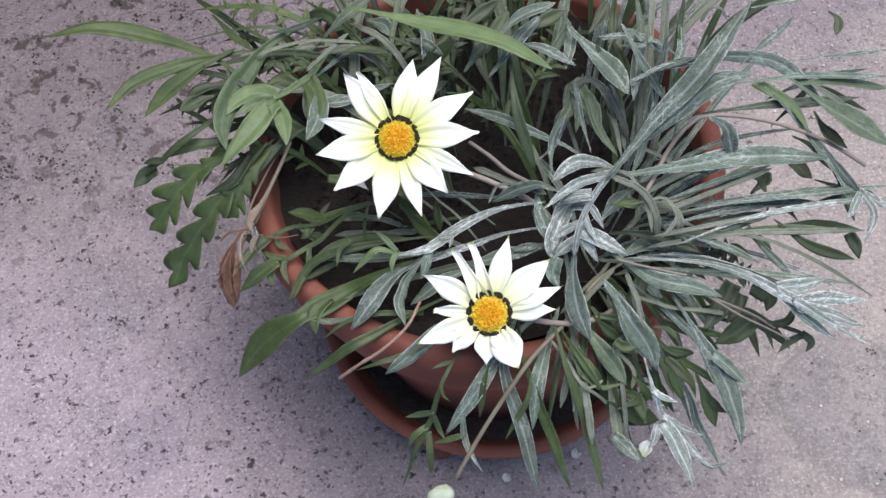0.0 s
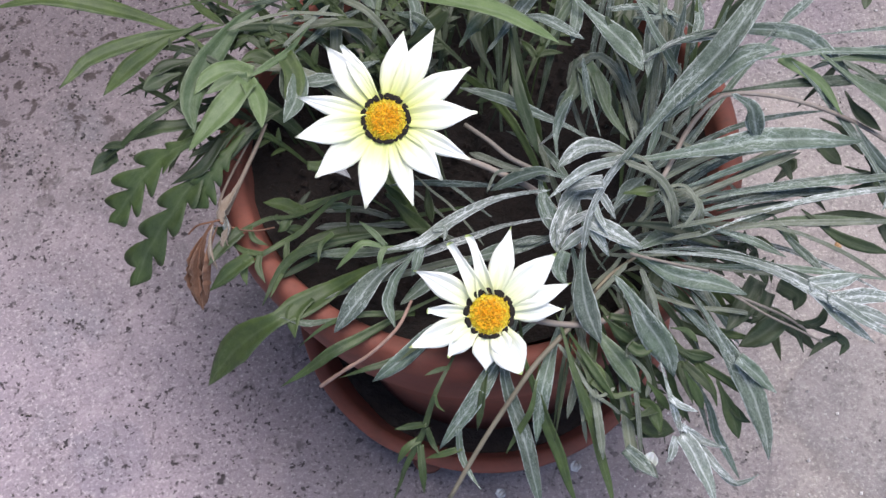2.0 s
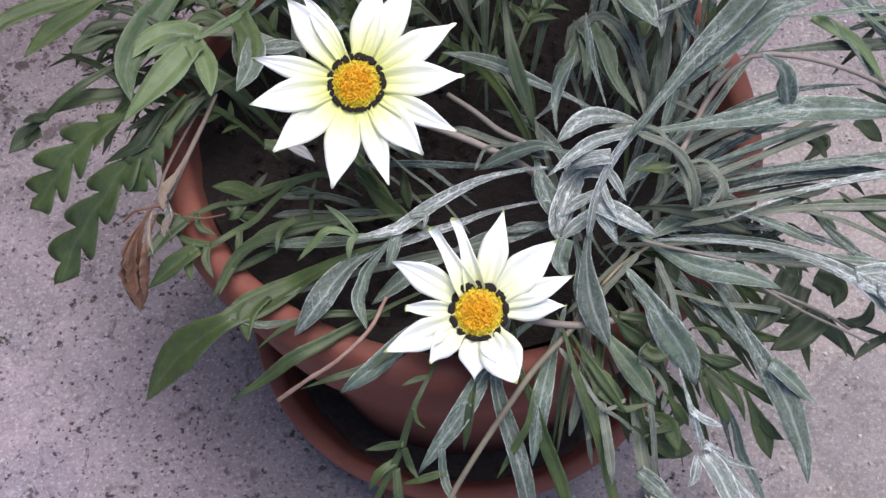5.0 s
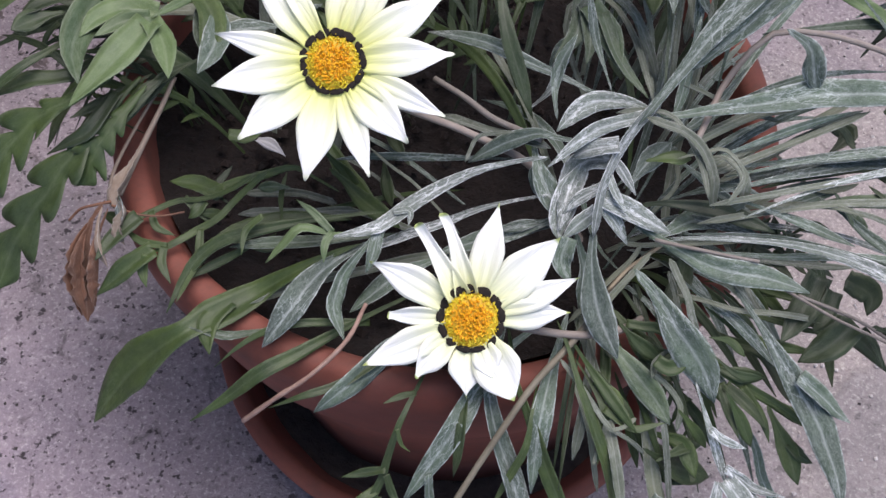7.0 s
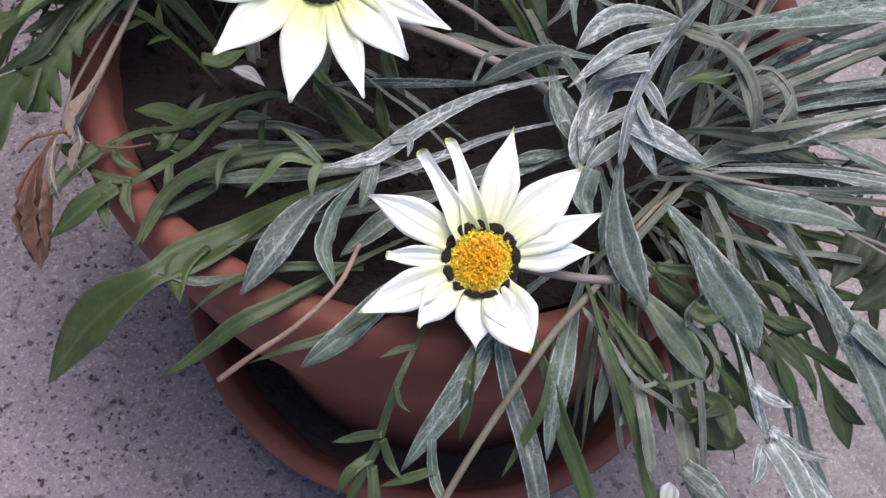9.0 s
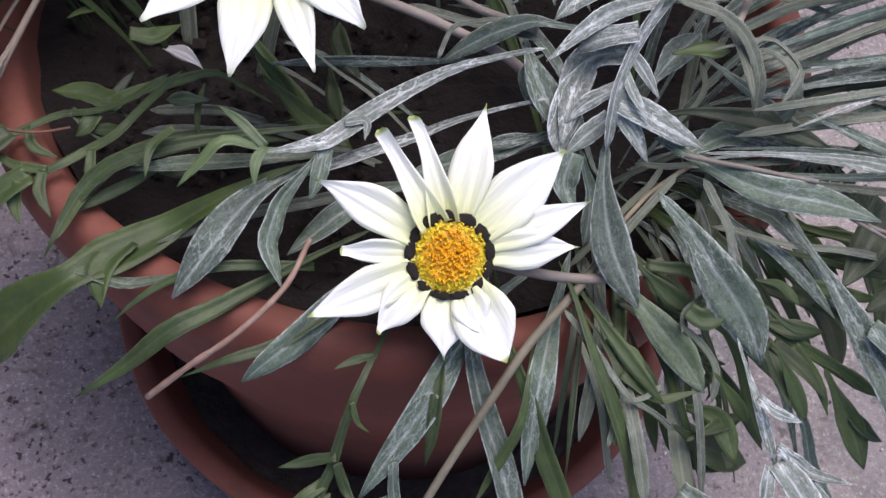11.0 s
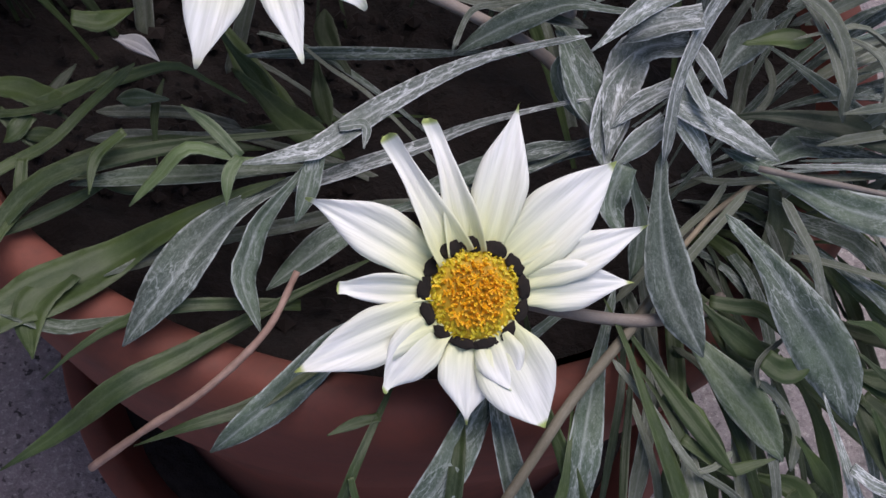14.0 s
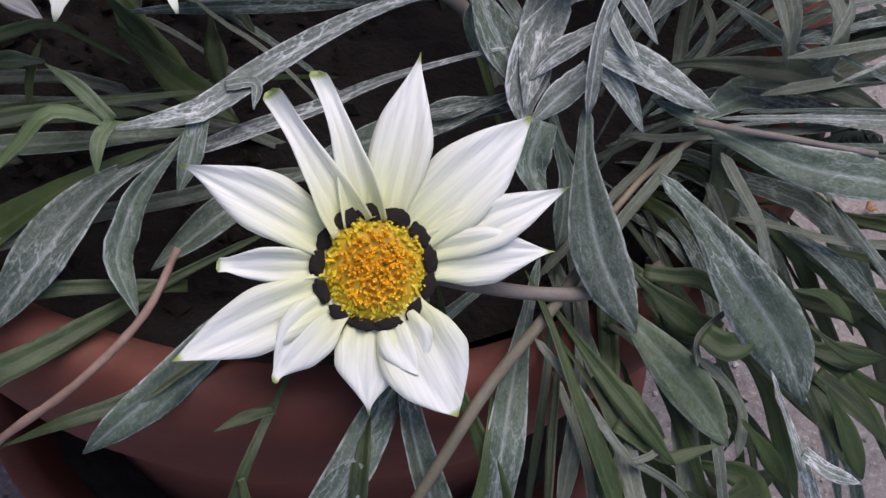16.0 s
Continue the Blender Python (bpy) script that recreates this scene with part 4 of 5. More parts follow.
leaf("S", 5.1, (116, 56, 248), (114, 37, 253), (111, 21, 258), (107, 11, 258), (103, 2, 256))
leaf("D", 8.5, (78, 40, 245), (80, 29, 247), (80, 18, 249), (78, 7, 249), (75, -4, 250))
leaf("S", 4.4, (92, -8, 252), (89, -15, 244), (86, -23, 237), (82, -32, 235), (77, -41, 235))
leaf("S", 5.0, (109, -22, 237), (101, -29, 233), (93, -36, 230), (86, -41, 230), (80, -45, 231))
leaf("K", 2.8, (83, -26, 236), (92, -30, 234), (101, -35, 231), (111, -38, 229), (120, -41, 227))
leaf("S", 3.9, (75, -46, 222), (81, -52, 221), (87, -59, 220), (96, -68, 217), (107, -77, 214))
leaf("S", 3.9, (62, -69, 204), (70, -67, 206), (79, -67, 208), (92, -73, 210), (107, -80, 211))
leaf("S", 3.9, (72, -59, 206), (82, -61, 214), (92, -63, 219), (101, -64, 219), (109, -66, 216))
leaf("K", 2.2, (63, -76, 206), (58, -81, 203), (51, -85, 199), (43, -90, 193), (34, -95, 185))
leaf("K", 3.2, (68, -90, 217), (70, -98, 215), (72, -104, 213), (73, -110, 209), (75, -115, 204))
leaf("K", 2.8, (64, -83, 211), (57, -88, 206), (50, -93, 202), (43, -98, 196), (35, -103, 191))
leaf("R", 1.6, (64, -83, 219), (72, -87, 220), (81, -91, 221), (89, -94, 221), (98, -97, 221))
leaf("G", 4.4, (81, -103, 203), (89, -108, 198), (97, -113, 195), (109, -117, 193), (121, -120, 192))
leaf("S", 4.4, (72, -91, 206), (82, -101, 204), (91, -110, 202), (98, -117, 197), (104, -124, 192))
leaf("G", 3.9, (-4, -104, 184), (-7, -118, 184), (-10, -130, 184), (-12, -138, 177), (-14, -143, 166))
leaf("G", 3.3, (19, -118, 184), (15, -130, 184), (12, -139, 177), (6, -145, 166), (-1, -152, 155))
leaf("Gl", 3.9, (53, -103, 196), (59, -105, 196), (65, -107, 196), (73, -114, 190))
leaf("M", 4.0, (-68, -84, 184), (-80, -86, 184), (-91, -87, 184), (-99, -84, 184), (-108, -80, 184))
leaf("G", 3.5, (-71, -50, 194), (-80, -52, 191), (-89, -54, 187), (-98, -57, 185), (-107, -61, 184))
leaf("Gl", 2.8, (-75, -49, 205), (-82, -53, 201), (-84, -61, 198))
leaf("D", 5.8, (-109, 9, 220), (-117, 2, 217), (-125, -3, 214), (-131, -8, 210), (-137, -12, 205))
leaf("D", 4.7, (-114, 14, 217), (-122, 9, 216), (-131, 4, 215), (-138, 0, 215), (-145, -4, 215))
leaf("D", 5.3, (-101, 17, 217), (-108, 11, 217), (-116, 6, 217), (-121, 0, 214), (-127, -5, 209))
leaf("G", 5.3, (-122, 25, 214), (-128, 21, 214), (-134, 18, 213), (-140, 12, 214), (-147, 7, 215))
leaf("D", 4.7, (-95, 24, 213), (-103, 18, 215), (-110, 12, 216), (-115, 6, 214), (-119, 1, 212))
leaf("G", 2.4, (31, -107, 186), (33, -114, 184), (36, -121, 184), (39, -127, 181), (44, -130, 175), (50, -131, 172), (56, -132, 169))
leaf("Gl", 3.4, (43, -130, 176), (40, -135, 171), (42, -142, 162))
leaf("K", 2.2, (32, -117, 184), (34, -126, 181), (36, -135, 176), (37, -143, 168), (38, -152, 160))
leaf("D", 8.6, (88, -56, 185), (84, -70, 188), (80, -82, 190), (74, -91, 188), (67, -98, 184))
leaf("D", 7.3, (45, -108, 186), (51, -113, 185), (56, -119, 184), (61, -125, 182), (65, -132, 180))
leaf("K", 6.3, (62, -112, 186), (60, -121, 182), (58, -130, 178), (58, -139, 172), (58, -148, 166), (59, -158, 160), (60, -167, 154))
leaf("Kl", 6.9, (60, -163, 156), (67, -164, 150), (72, -168, 146))
leaf("Eb", 11.0, (53, -145, 180), (59, -146, 173), (66, -147, 166), (74, -147, 159), (83, -147, 151))
leaf("G", 2.2, (79, -92, 196), (87, -96, 195), (95, -101, 194), (106, -104, 192), (117, -108, 190), (127, -110, 188), (137, -112, 186))
leaf("S", 5.0, (90, -124, 176), (94, -130, 170), (98, -136, 164), (101, -142, 158), (103, -149, 150), (109, -157, 140), (115, -167, 130))
leaf("F", 10.4, (50, -48, 226), (44, -51, 224), (40, -55, 222), (36, -60, 220), (33, -66, 217), (31, -71, 215), (31, -76, 213))
leaf("Fs", 4.3, (70, -42, 247), (60, -49, 241), (53, -56, 235), (47, -65, 230), (44, -73, 225), (42, -80, 219))
leaf("S", 11.1, (43, -76, 219), (41, -88, 212), (42, -102, 203), (47, -117, 196))
leaf("Fl", 5.4, (64, -45, 242), (46, -47, 238), (28, -57, 232))
leaf("Fl", 9.8, (52, -55, 232), (41, -52, 224), (31, -74, 216))
leaf("Fl", 4.7, (48, -63, 226), (39, -65, 222), (33, -68, 218))
leaf("Fl", 5.8, (45, -70, 222), (38, -73, 218), (32, -76, 214))
leaf("Sl", 7.9, (34, -77, 216), (31, -83, 210), (34, -89, 204))
leaf("Fl", 4.0, (52, -55, 232), (55, -60, 230), (59, -68, 226))
leaf("Fl", 3.2, (50, -60, 230), (51, -67, 228), (55, -75, 224))
leaf("Fl", 8.7, (47, -68, 226), (58, -73, 222), (71, -80, 217))
leaf("Fl", 5.1, (46, -69, 224), (51, -75, 220), (55, -81, 214))
leaf("S", 8.5, (58, -62, 224), (66, -55, 228), (75, -50, 232))
leaf("G", 5.8, (63, -59, 234), (71, -60, 236), (79, -61, 236))
leaf("Fl", 7.3, (54, -54, 238), (44, -52, 234), (38, -51, 228))
leaf("S", 6.6, (41, -50, 236), (34, -45, 233), (28, -40, 230), (22, -38, 226), (16, -37, 222), (9, -37, 217), (3, -37, 212))
leaf("G", 7.4, (-54, 11, 190), (-50, -1, 189), (-46, -11, 188), (-43, -19, 187), (-39, -25, 187), (-35, -31, 186), (-31, -38, 186))
leaf("M", 4.8, (-65, -23, 186), (-71, -22, 186), (-78, -21, 185))
leaf("S", 4.3, (31, -47, 224), (28, -46, 220), (26, -47, 216), (27, -51, 213), (30, -58, 210))
leaf("D", 6.8, (-16, -9, 176), (-18, -3, 176), (-20, 3, 176), (-21, 10, 176), (-20, 17, 176))
leaf("S", 4.3, (32, -64, 210), (26, -64, 208), (20, -64, 207), (16, -64, 206), (11, -64, 205))
leaf("S", 5.8, (33, -65, 206), (25, -65, 205), (17, -65, 203), (10, -66, 202), (2, -67, 200))
leaf("K", 4.0, (64, -48, 245), (70, -52, 245), (75, -55, 245), (80, -59, 243), (83, -63, 240), (85, -67, 236), (86, -70, 232), (86, -72, 227), (87, -74, 222))
leaf("Kc", 4.5, (83, -58, 232), (87, -59, 233), (91, -60, 234), (97, -65, 232), (98, -70, 228), (97, -72, 220), (92, -71, 215))
leaf("F", 7.9, (70, -46, 242), (65, -39, 240), (61, -35, 238), (56, -32, 236), (51, -30, 234), (45, -31, 232), (40, -34, 230), (35, -38, 228))
leaf("K", 2.6, (90, -36, 215), (96, -35, 218), (104, -33, 220), (112, -29, 221), (120, -25, 222))
leaf("K", 4.0, (90, -53, 212), (102, -48, 214), (114, -43, 216), (125, -40, 218), (135, -37, 220), (145, -33, 221), (154, -30, 222))
leaf("K", 3.6, (96, -54, 210), (108, -50, 212), (119, -45, 213), (128, -41, 214), (137, -38, 215), (146, -36, 216), (154, -34, 217))
leaf("S", 4.8, (89, -53, 206), (104, -52, 207), (119, -50, 208), (135, -48, 209), (153, -45, 210))
leaf("K", 2.8, (111, -52, 203), (119, -51, 204), (128, -50, 205), (141, -48, 205), (154, -47, 205))
leaf("S", 4.3, (95, -70, 205), (108, -67, 206), (121, -65, 206), (135, -61, 206), (150, -57, 206))
leaf("K", 2.3, (55, -74, 205), (63, -76, 205), (73, -77, 206), (89, -78, 206), (106, -79, 207))
leaf("F", 3.4, (71, -77, 208), (84, -77, 209), (96, -78, 210), (104, -81, 211), (113, -84, 212), (124, -89, 212), (136, -93, 212))
leaf("K", 2.7, (84, -83, 205), (99, -86, 206), (113, -89, 206), (126, -92, 206), (138, -94, 206))
leaf("D", 6.8, (62, -65, 215), (70, -66, 217), (77, -68, 218), (84, -70, 218), (91, -72, 218), (100, -76, 216), (110, -81, 214))
leaf("S", 10.3, (64, -78, 212), (72, -75, 211), (80, -71, 210), (89, -68, 208), (100, -64, 206))
leaf("K", 2.3, (93, -76, 206), (95, -79, 203), (97, -82, 200), (99, -88, 198), (101, -94, 196), (103, -99, 194), (106, -103, 192))
leaf("K", 1.9, (67, -64, 205), (70, -63, 208), (73, -61, 210), (78, -57, 211), (81, -52, 212), (82, -43, 212))
leaf("T", 1.7, (73, -75, 205), (64, -80, 204), (57, -84, 203), (52, -88, 202), (48, -91, 200))
leaf("K", 2.3, (72, -85, 200), (73, -93, 198), (73, -97, 197), (74, -102, 195))
leaf("D", 8.6, (65, 24, 264), (68, 18, 260), (71, 13, 256), (76, 8, 251), (81, 4, 246))
leaf("G", 6.4, (19, 30, 255), (21, 24, 242), (24, 17, 230), (27, 11, 217), (31, 6, 205), (33, 1, 195), (35, -3, 185))
leaf("K", 3.9, (51, 11, 222), (52, 14, 231), (54, 16, 238), (62, 18, 242), (70, 11, 240), (74, 6, 236), (77, 1, 230), (80, -3, 223), (82, -7, 215))
leaf("F", 4.3, (32, -6, 203), (40, -4, 211), (45, 3, 217), (51, 9, 222))
leaf("F", 4.5, (81, 1, 254), (87, 3, 258), (94, 5, 262), (105, 5, 264), (118, 4, 266))
leaf("K", 2.6, (86, -13, 215), (87, -7, 225), (88, 0, 235), (89, 7, 247), (90, 14, 260))
leaf("K", 2.4, (82, -8, 210), (80, -3, 221), (79, 3, 232), (77, 8, 240), (75, 13, 248))
leaf("K", 2.1, (91, -19, 212), (94, -13, 224), (97, -8, 235), (99, -2, 242), (100, 4, 248))
leaf("S", 4.9, (42, 10, 205), (46, 14, 215), (53, 15, 219), (62, 16, 222))
leaf("D", 5.5, (50, 15, 200), (52, 20, 206), (55, 26, 212), (58, 30, 218), (62, 35, 225))
leaf("G", 6.3, (-109, -74, 190), (-104, -62, 188), (-98, -51, 186), (-91, -43, 185), (-83, -39, 184), (-74, -36, 183), (-65, -35, 182), (-54, -36, 182), (-42, -38, 182))
leaf("G", 5.5, (-52, -17, 205), (-48, -20, 199), (-43, -22, 192), (-39, -26, 185), (-34, -30, 178))
leaf("K", 3.6, (-39, -34, 182), (-48, -33, 182), (-58, -33, 182), (-67, -32, 182), (-74, -31, 182), (-80, -31, 182), (-86, -32, 183))
leaf("K", 3.7, (-47, -24, 174), (-55, -20, 174), (-63, -17, 174), (-73, -16, 174), (-84, -16, 175))
leaf("E", 4.6, (-90, -49, 190), (-85, -50, 190), (-81, -51, 190), (-76, -53, 190), (-70, -54, 189))
leaf("G", 2.3, (-69, -42, 184), (-69, -35, 184), (-69, -28, 184), (-68, -21, 184), (-66, -14, 184))
leaf("Gl", 6.0, (-88, 1, 192), (-85, 1, 191), (-81, 1, 190), (-77, 4, 189), (-72, 8, 188))
leaf("K", 2.0, (-43, -5, 180), (-37, -10, 180), (-31, -16, 180), (-25, -24, 181), (-19, -33, 182))
leaf("S", 4.4, (94, -15, 215), (95, -5, 230), (96, 4, 245), (99, 12, 260), (102, 20, 275))
leaf("K", 3.3, (87, -9, 212), (89, 2, 229), (91, 12, 245), (92, 21, 258), (92, 29, 270))
leaf("S", 3.9, (105, -13, 215), (108, -5, 230), (111, 2, 245), (117, 10, 259), (122, 17, 272))
leaf("G", 3.9, (101, -5, 215), (105, 2, 228), (108, 10, 240), (110, 22, 251), (112, 34, 262))
leaf("S", 6.5, (79, 32, 270), (83, 21, 267), (87, 12, 262), (94, 6, 252), (101, 0, 240))
# lobed leaves: each blade is a narrow midrib with leaflets set along it
leaf("Go", 20, (-128, 10, 221), (-144, 5, 216), (-158, 2, 210), (-170, -4, 202), (-180, -11, 193), (-190, -18, 183))
leaf("Go", 22, (-118, 10, 220), (-133, -3, 214), (-146, -15, 206), (-157, -24, 196), (-167, -31, 186), (-175, -38, 176), (-181, -47, 167))
leaf("Eo", 15, (-116, 6, 219), (-128, -6, 214), (-137, -16, 207), (-143, -24, 199))
leaf("Gs", 2.6, (-76, -26, 202), (-87, -29, 196), (-98, -29, 191), (-109, -27, 188), (-120, -30, 186), (-130, -34, 185))
leaf("Gl", 7.2, (-123, -34, 190), (-133, -42, 188), (-140, -50, 186))
leaf("Gl", 8.0, (-91, -28, 191), (-101, -20, 189), (-112, -16, 187))
leaf("Gl", 3.2, (-106, -26, 189), (-101, -32, 187), (-96, -37, 185))
leaf("Gl", 3.2, (-119, -30, 187), (-117, -37, 186), (-110, -41, 185))
leaf("Gl", 5.6, (-128, -34, 186), (-134, -30, 185), (-138, -27, 184))
leaf("Gl", 5.1, (-98, -29, 190), (-102, -33, 188), (-105, -34, 186))
leaf("Gs", 3.1, (-72, -27, 204), (-85, -32, 194), (-93, -38, 190), (-102, -41, 187), (-112, -46, 186), (-120, -47, 184))
leaf("Gl", 8.4, (-118, -47, 186), (-129, -52, 182), (-142, -57, 172))
leaf("Gl", 3.2, (-113, -47, 187), (-123, -43, 186), (-130, -35, 185))
leaf("Gl", 3.6, (-114, -47, 187), (-115, -54, 186), (-112, -62, 184))
leaf("Gl", 3.2, (-100, -41, 188), (-101, -48, 185), (-102, -56, 182))
leaf("Gl", 4.1, (-121, -49, 185), (-123, -53, 181), (-122, -59, 178))
leaf("Gl", 4.3, (-91, -37, 190), (-96, -34, 188), (-101, -33, 187))
leaf("Gs", 4.2, (77, -111, 196), (84, -120, 190), (93, -127, 186), (104, -134, 182), (116, -143, 178))
leaf("G", 5.8, (81, -120, 190), (91, -124, 189), (101, -126, 188))
leaf("Gl", 4.5, (84, -126, 187), (86, -136, 184), (88, -145, 180))
leaf("Gl", 4.8, (86, -127, 187), (94, -136, 184), (99, -143, 180))
leaf("G", 5.0, (96, -129, 184), (108, -136, 180), (117, -142, 176))
leaf("G", 7.5, (101, -134, 182), (106, -148, 175), (109, -160, 168))
leaf("Gl", 4.4, (107, -147, 176), (111, -152, 174), (115, -154, 172))
leaf("Gl", 4.1, (92, -128, 186), (98, -139, 181), (100, -146, 176))
leaf("R", 1.5, (111, -108, 214), (129, -118, 212), (140, -125, 208))
leaf("Dl", 10.9, (124, -97, 208), (116, -108, 203), (106, -118, 198))
leaf("Dl", 9.8, (133, -100, 208), (142, -105, 204), (140, -111, 200))
leaf("Dl", 11.4, (131, -118, 208), (121, -123, 202), (111, -125, 196))
leaf("Dl", 2.7, (133, -120, 208), (137, -126, 204), (139, -133, 200))
leaf("Ds", 3.0, (135, -121, 210), (145, -125, 208), (155, -129, 206))
leaf("Dl", 4.5, (139, -123, 208), (147, -122, 210), (152, -114, 212))
leaf("Dl", 3.9, (154, -129, 206), (147, -131, 203), (141, -135, 200))
leaf("Dl", 4.5, (153, -128, 206), (158, -132, 203), (155, -136, 200))
leaf("Dl", 7.9, (128, -103, 206), (123, -111, 203), (118, -116, 200))
leaf("P", 4.2, (-81, 73, 219), (-92, 54, 222), (-104, 42, 225), (-113, 33, 228))
leaf("Pl", 11.1, (-111, 35, 227), (-122, 40, 227), (-133, 35, 228), (-140, 25, 228))
leaf("Pl", 7.3, (-113, 32, 229), (-123, 31, 229), (-134, 24, 229))
leaf("Pl", 13.8, (-113, 29, 230), (-125, 13, 229), (-142, -10, 229))
leaf("Pl", 9.6, (-113, 30, 229), (-108, 18, 229), (-106, 0, 229))
leaf("Gl", 11.1, (-95, 51, 222), (-90, 36, 221), (-94, 13, 220))
leaf("Gl", 8.1, (-101, 45, 224), (-110, 50, 224), (-118, 46, 224))
# leaves in shade-darkened green and forked stalks, low on the near side
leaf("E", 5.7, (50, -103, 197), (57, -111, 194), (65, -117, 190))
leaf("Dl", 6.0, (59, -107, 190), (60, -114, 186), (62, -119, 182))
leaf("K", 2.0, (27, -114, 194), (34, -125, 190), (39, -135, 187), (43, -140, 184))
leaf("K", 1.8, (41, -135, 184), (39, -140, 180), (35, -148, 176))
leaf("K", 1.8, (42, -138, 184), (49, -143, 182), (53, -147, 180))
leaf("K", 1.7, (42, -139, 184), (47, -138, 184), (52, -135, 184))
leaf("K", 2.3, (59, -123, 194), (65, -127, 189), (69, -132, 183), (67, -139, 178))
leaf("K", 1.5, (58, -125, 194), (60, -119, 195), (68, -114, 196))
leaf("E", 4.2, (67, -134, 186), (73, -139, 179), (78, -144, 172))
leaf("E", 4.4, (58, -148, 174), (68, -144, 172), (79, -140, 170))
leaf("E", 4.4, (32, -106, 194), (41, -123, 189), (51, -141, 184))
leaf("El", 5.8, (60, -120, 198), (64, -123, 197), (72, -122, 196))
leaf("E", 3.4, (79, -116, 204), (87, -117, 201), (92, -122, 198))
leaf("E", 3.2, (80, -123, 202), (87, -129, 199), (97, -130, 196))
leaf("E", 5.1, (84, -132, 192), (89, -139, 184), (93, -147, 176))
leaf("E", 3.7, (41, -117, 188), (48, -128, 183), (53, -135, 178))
# more of them behind, out over the rim, added to darken the gap
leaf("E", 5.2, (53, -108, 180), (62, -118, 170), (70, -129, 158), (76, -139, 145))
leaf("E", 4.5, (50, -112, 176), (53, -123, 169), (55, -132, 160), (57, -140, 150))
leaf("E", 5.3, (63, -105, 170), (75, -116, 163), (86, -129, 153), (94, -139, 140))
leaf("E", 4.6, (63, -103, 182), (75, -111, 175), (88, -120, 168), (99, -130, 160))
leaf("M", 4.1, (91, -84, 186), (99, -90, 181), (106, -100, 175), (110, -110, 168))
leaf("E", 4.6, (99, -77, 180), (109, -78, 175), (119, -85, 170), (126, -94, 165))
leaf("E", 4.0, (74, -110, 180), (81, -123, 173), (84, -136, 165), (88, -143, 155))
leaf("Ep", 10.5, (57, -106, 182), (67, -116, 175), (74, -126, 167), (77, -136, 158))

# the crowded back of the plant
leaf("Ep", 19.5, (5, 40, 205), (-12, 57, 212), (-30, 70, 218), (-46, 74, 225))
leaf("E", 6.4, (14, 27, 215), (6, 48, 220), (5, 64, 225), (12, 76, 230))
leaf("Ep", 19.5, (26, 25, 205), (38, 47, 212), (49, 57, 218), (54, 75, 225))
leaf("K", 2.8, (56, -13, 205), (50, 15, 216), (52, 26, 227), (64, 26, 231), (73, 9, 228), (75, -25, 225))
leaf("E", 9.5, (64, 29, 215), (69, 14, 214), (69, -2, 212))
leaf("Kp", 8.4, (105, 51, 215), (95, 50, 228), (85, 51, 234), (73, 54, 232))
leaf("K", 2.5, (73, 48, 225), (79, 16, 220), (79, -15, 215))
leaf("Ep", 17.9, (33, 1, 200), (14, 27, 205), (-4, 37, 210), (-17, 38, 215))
leaf("Mb", 15.1, (162, -8, 262), (180, -20, 252), (198, -27, 242), (217, -37, 232))
leaf("S", 2.6, (161, 3, 262), (189, 8, 256), (225, 14, 250))
leaf("S", 4.7, (127, -9, 262), (155, -5, 258), (176, -1, 253), (221, -1, 246))
leaf("M", 7.7, (164, -8, 256), (191, -3, 248), (222, -3, 238))
leaf("M", 5.6, (112, -19, 252), (150, -14, 248), (176, -11, 243), (205, -7, 238))
leaf("Pl", 5.9, (145, -4, 256), (164, -15, 248), (173, -29, 240))
leaf("K", 3.5, (175, -7, 254), (191, -16, 246), (207, -31, 236))
leaf("D", 7.0, (178, -15, 240), (183, -26, 236), (193, -35, 232))
leaf("S", 4.9, (174, -40, 248), (183, -53, 240), (194, -63, 230))
leaf("Fl", 4.6, (193, -62, 232), (198, -75, 229), (190, -90, 226))
leaf("Fl", 4.3, (193, -63, 232), (188, -71, 230), (183, -77, 228))
leaf("Fl", 4.1, (193, -63, 232), (199, -66, 230), (208, -73, 228))
leaf("S", 3.3, (84, -59, 230), (123, -49, 234), (142, -47, 238))
leaf("K", 3.3, (88, -63, 228), (127, -52, 232), (150, -46, 236))
leaf("S", 4.7, (93, -63, 226), (132, -58, 225), (178, -56, 223), (216, -53, 220))
leaf("F", 3.4, (96, -79, 222), (131, -68, 222), (168, -62, 221), (214, -60, 220))
leaf("M", 5.9, (110, -74, 216), (141, -69, 212), (187, -71, 208))
leaf("Dl", 8.3, (166, -33, 222), (171, -38, 219), (176, -42, 216))
leaf("Dl", 7.0, (188, -41, 222), (190, -48, 219), (188, -54, 216))
leaf("D", 4.4, (136, -38, 222), (146, -40, 219), (150, -49, 216))
leaf("Dl", 7.0, (191, -72, 206), (194, -79, 203), (195, -85, 200))
leaf("D", 6.3, (151, -64, 214), (168, -79, 209), (191, -87, 204))
leaf("M", 5.3, (136, -67, 216), (142, -74, 211), (148, -82, 206))
leaf("D", 5.1, (168, -20, 226), (179, -27, 223), (186, -40, 220))
leaf("M", 5.1, (81, -18, 224), (89, 16, 236), (93, 40, 250), (92, 62, 262))
leaf("K", 4.8, (95, 6, 222), (104, 31, 240), (109, 60, 262))
leaf("M", 4.5, (103, 2, 224), (111, 28, 242), (119, 57, 264))
leaf("G", 4.2, (113, 12, 232), (128, 34, 250), (142, 51, 268))
leaf("K", 3.8, (97, 4, 230), (97, 31, 246), (102, 61, 262))
leaf("S", 3.9, (151, 41, 262), (167, 42, 263), (186, 44, 264))
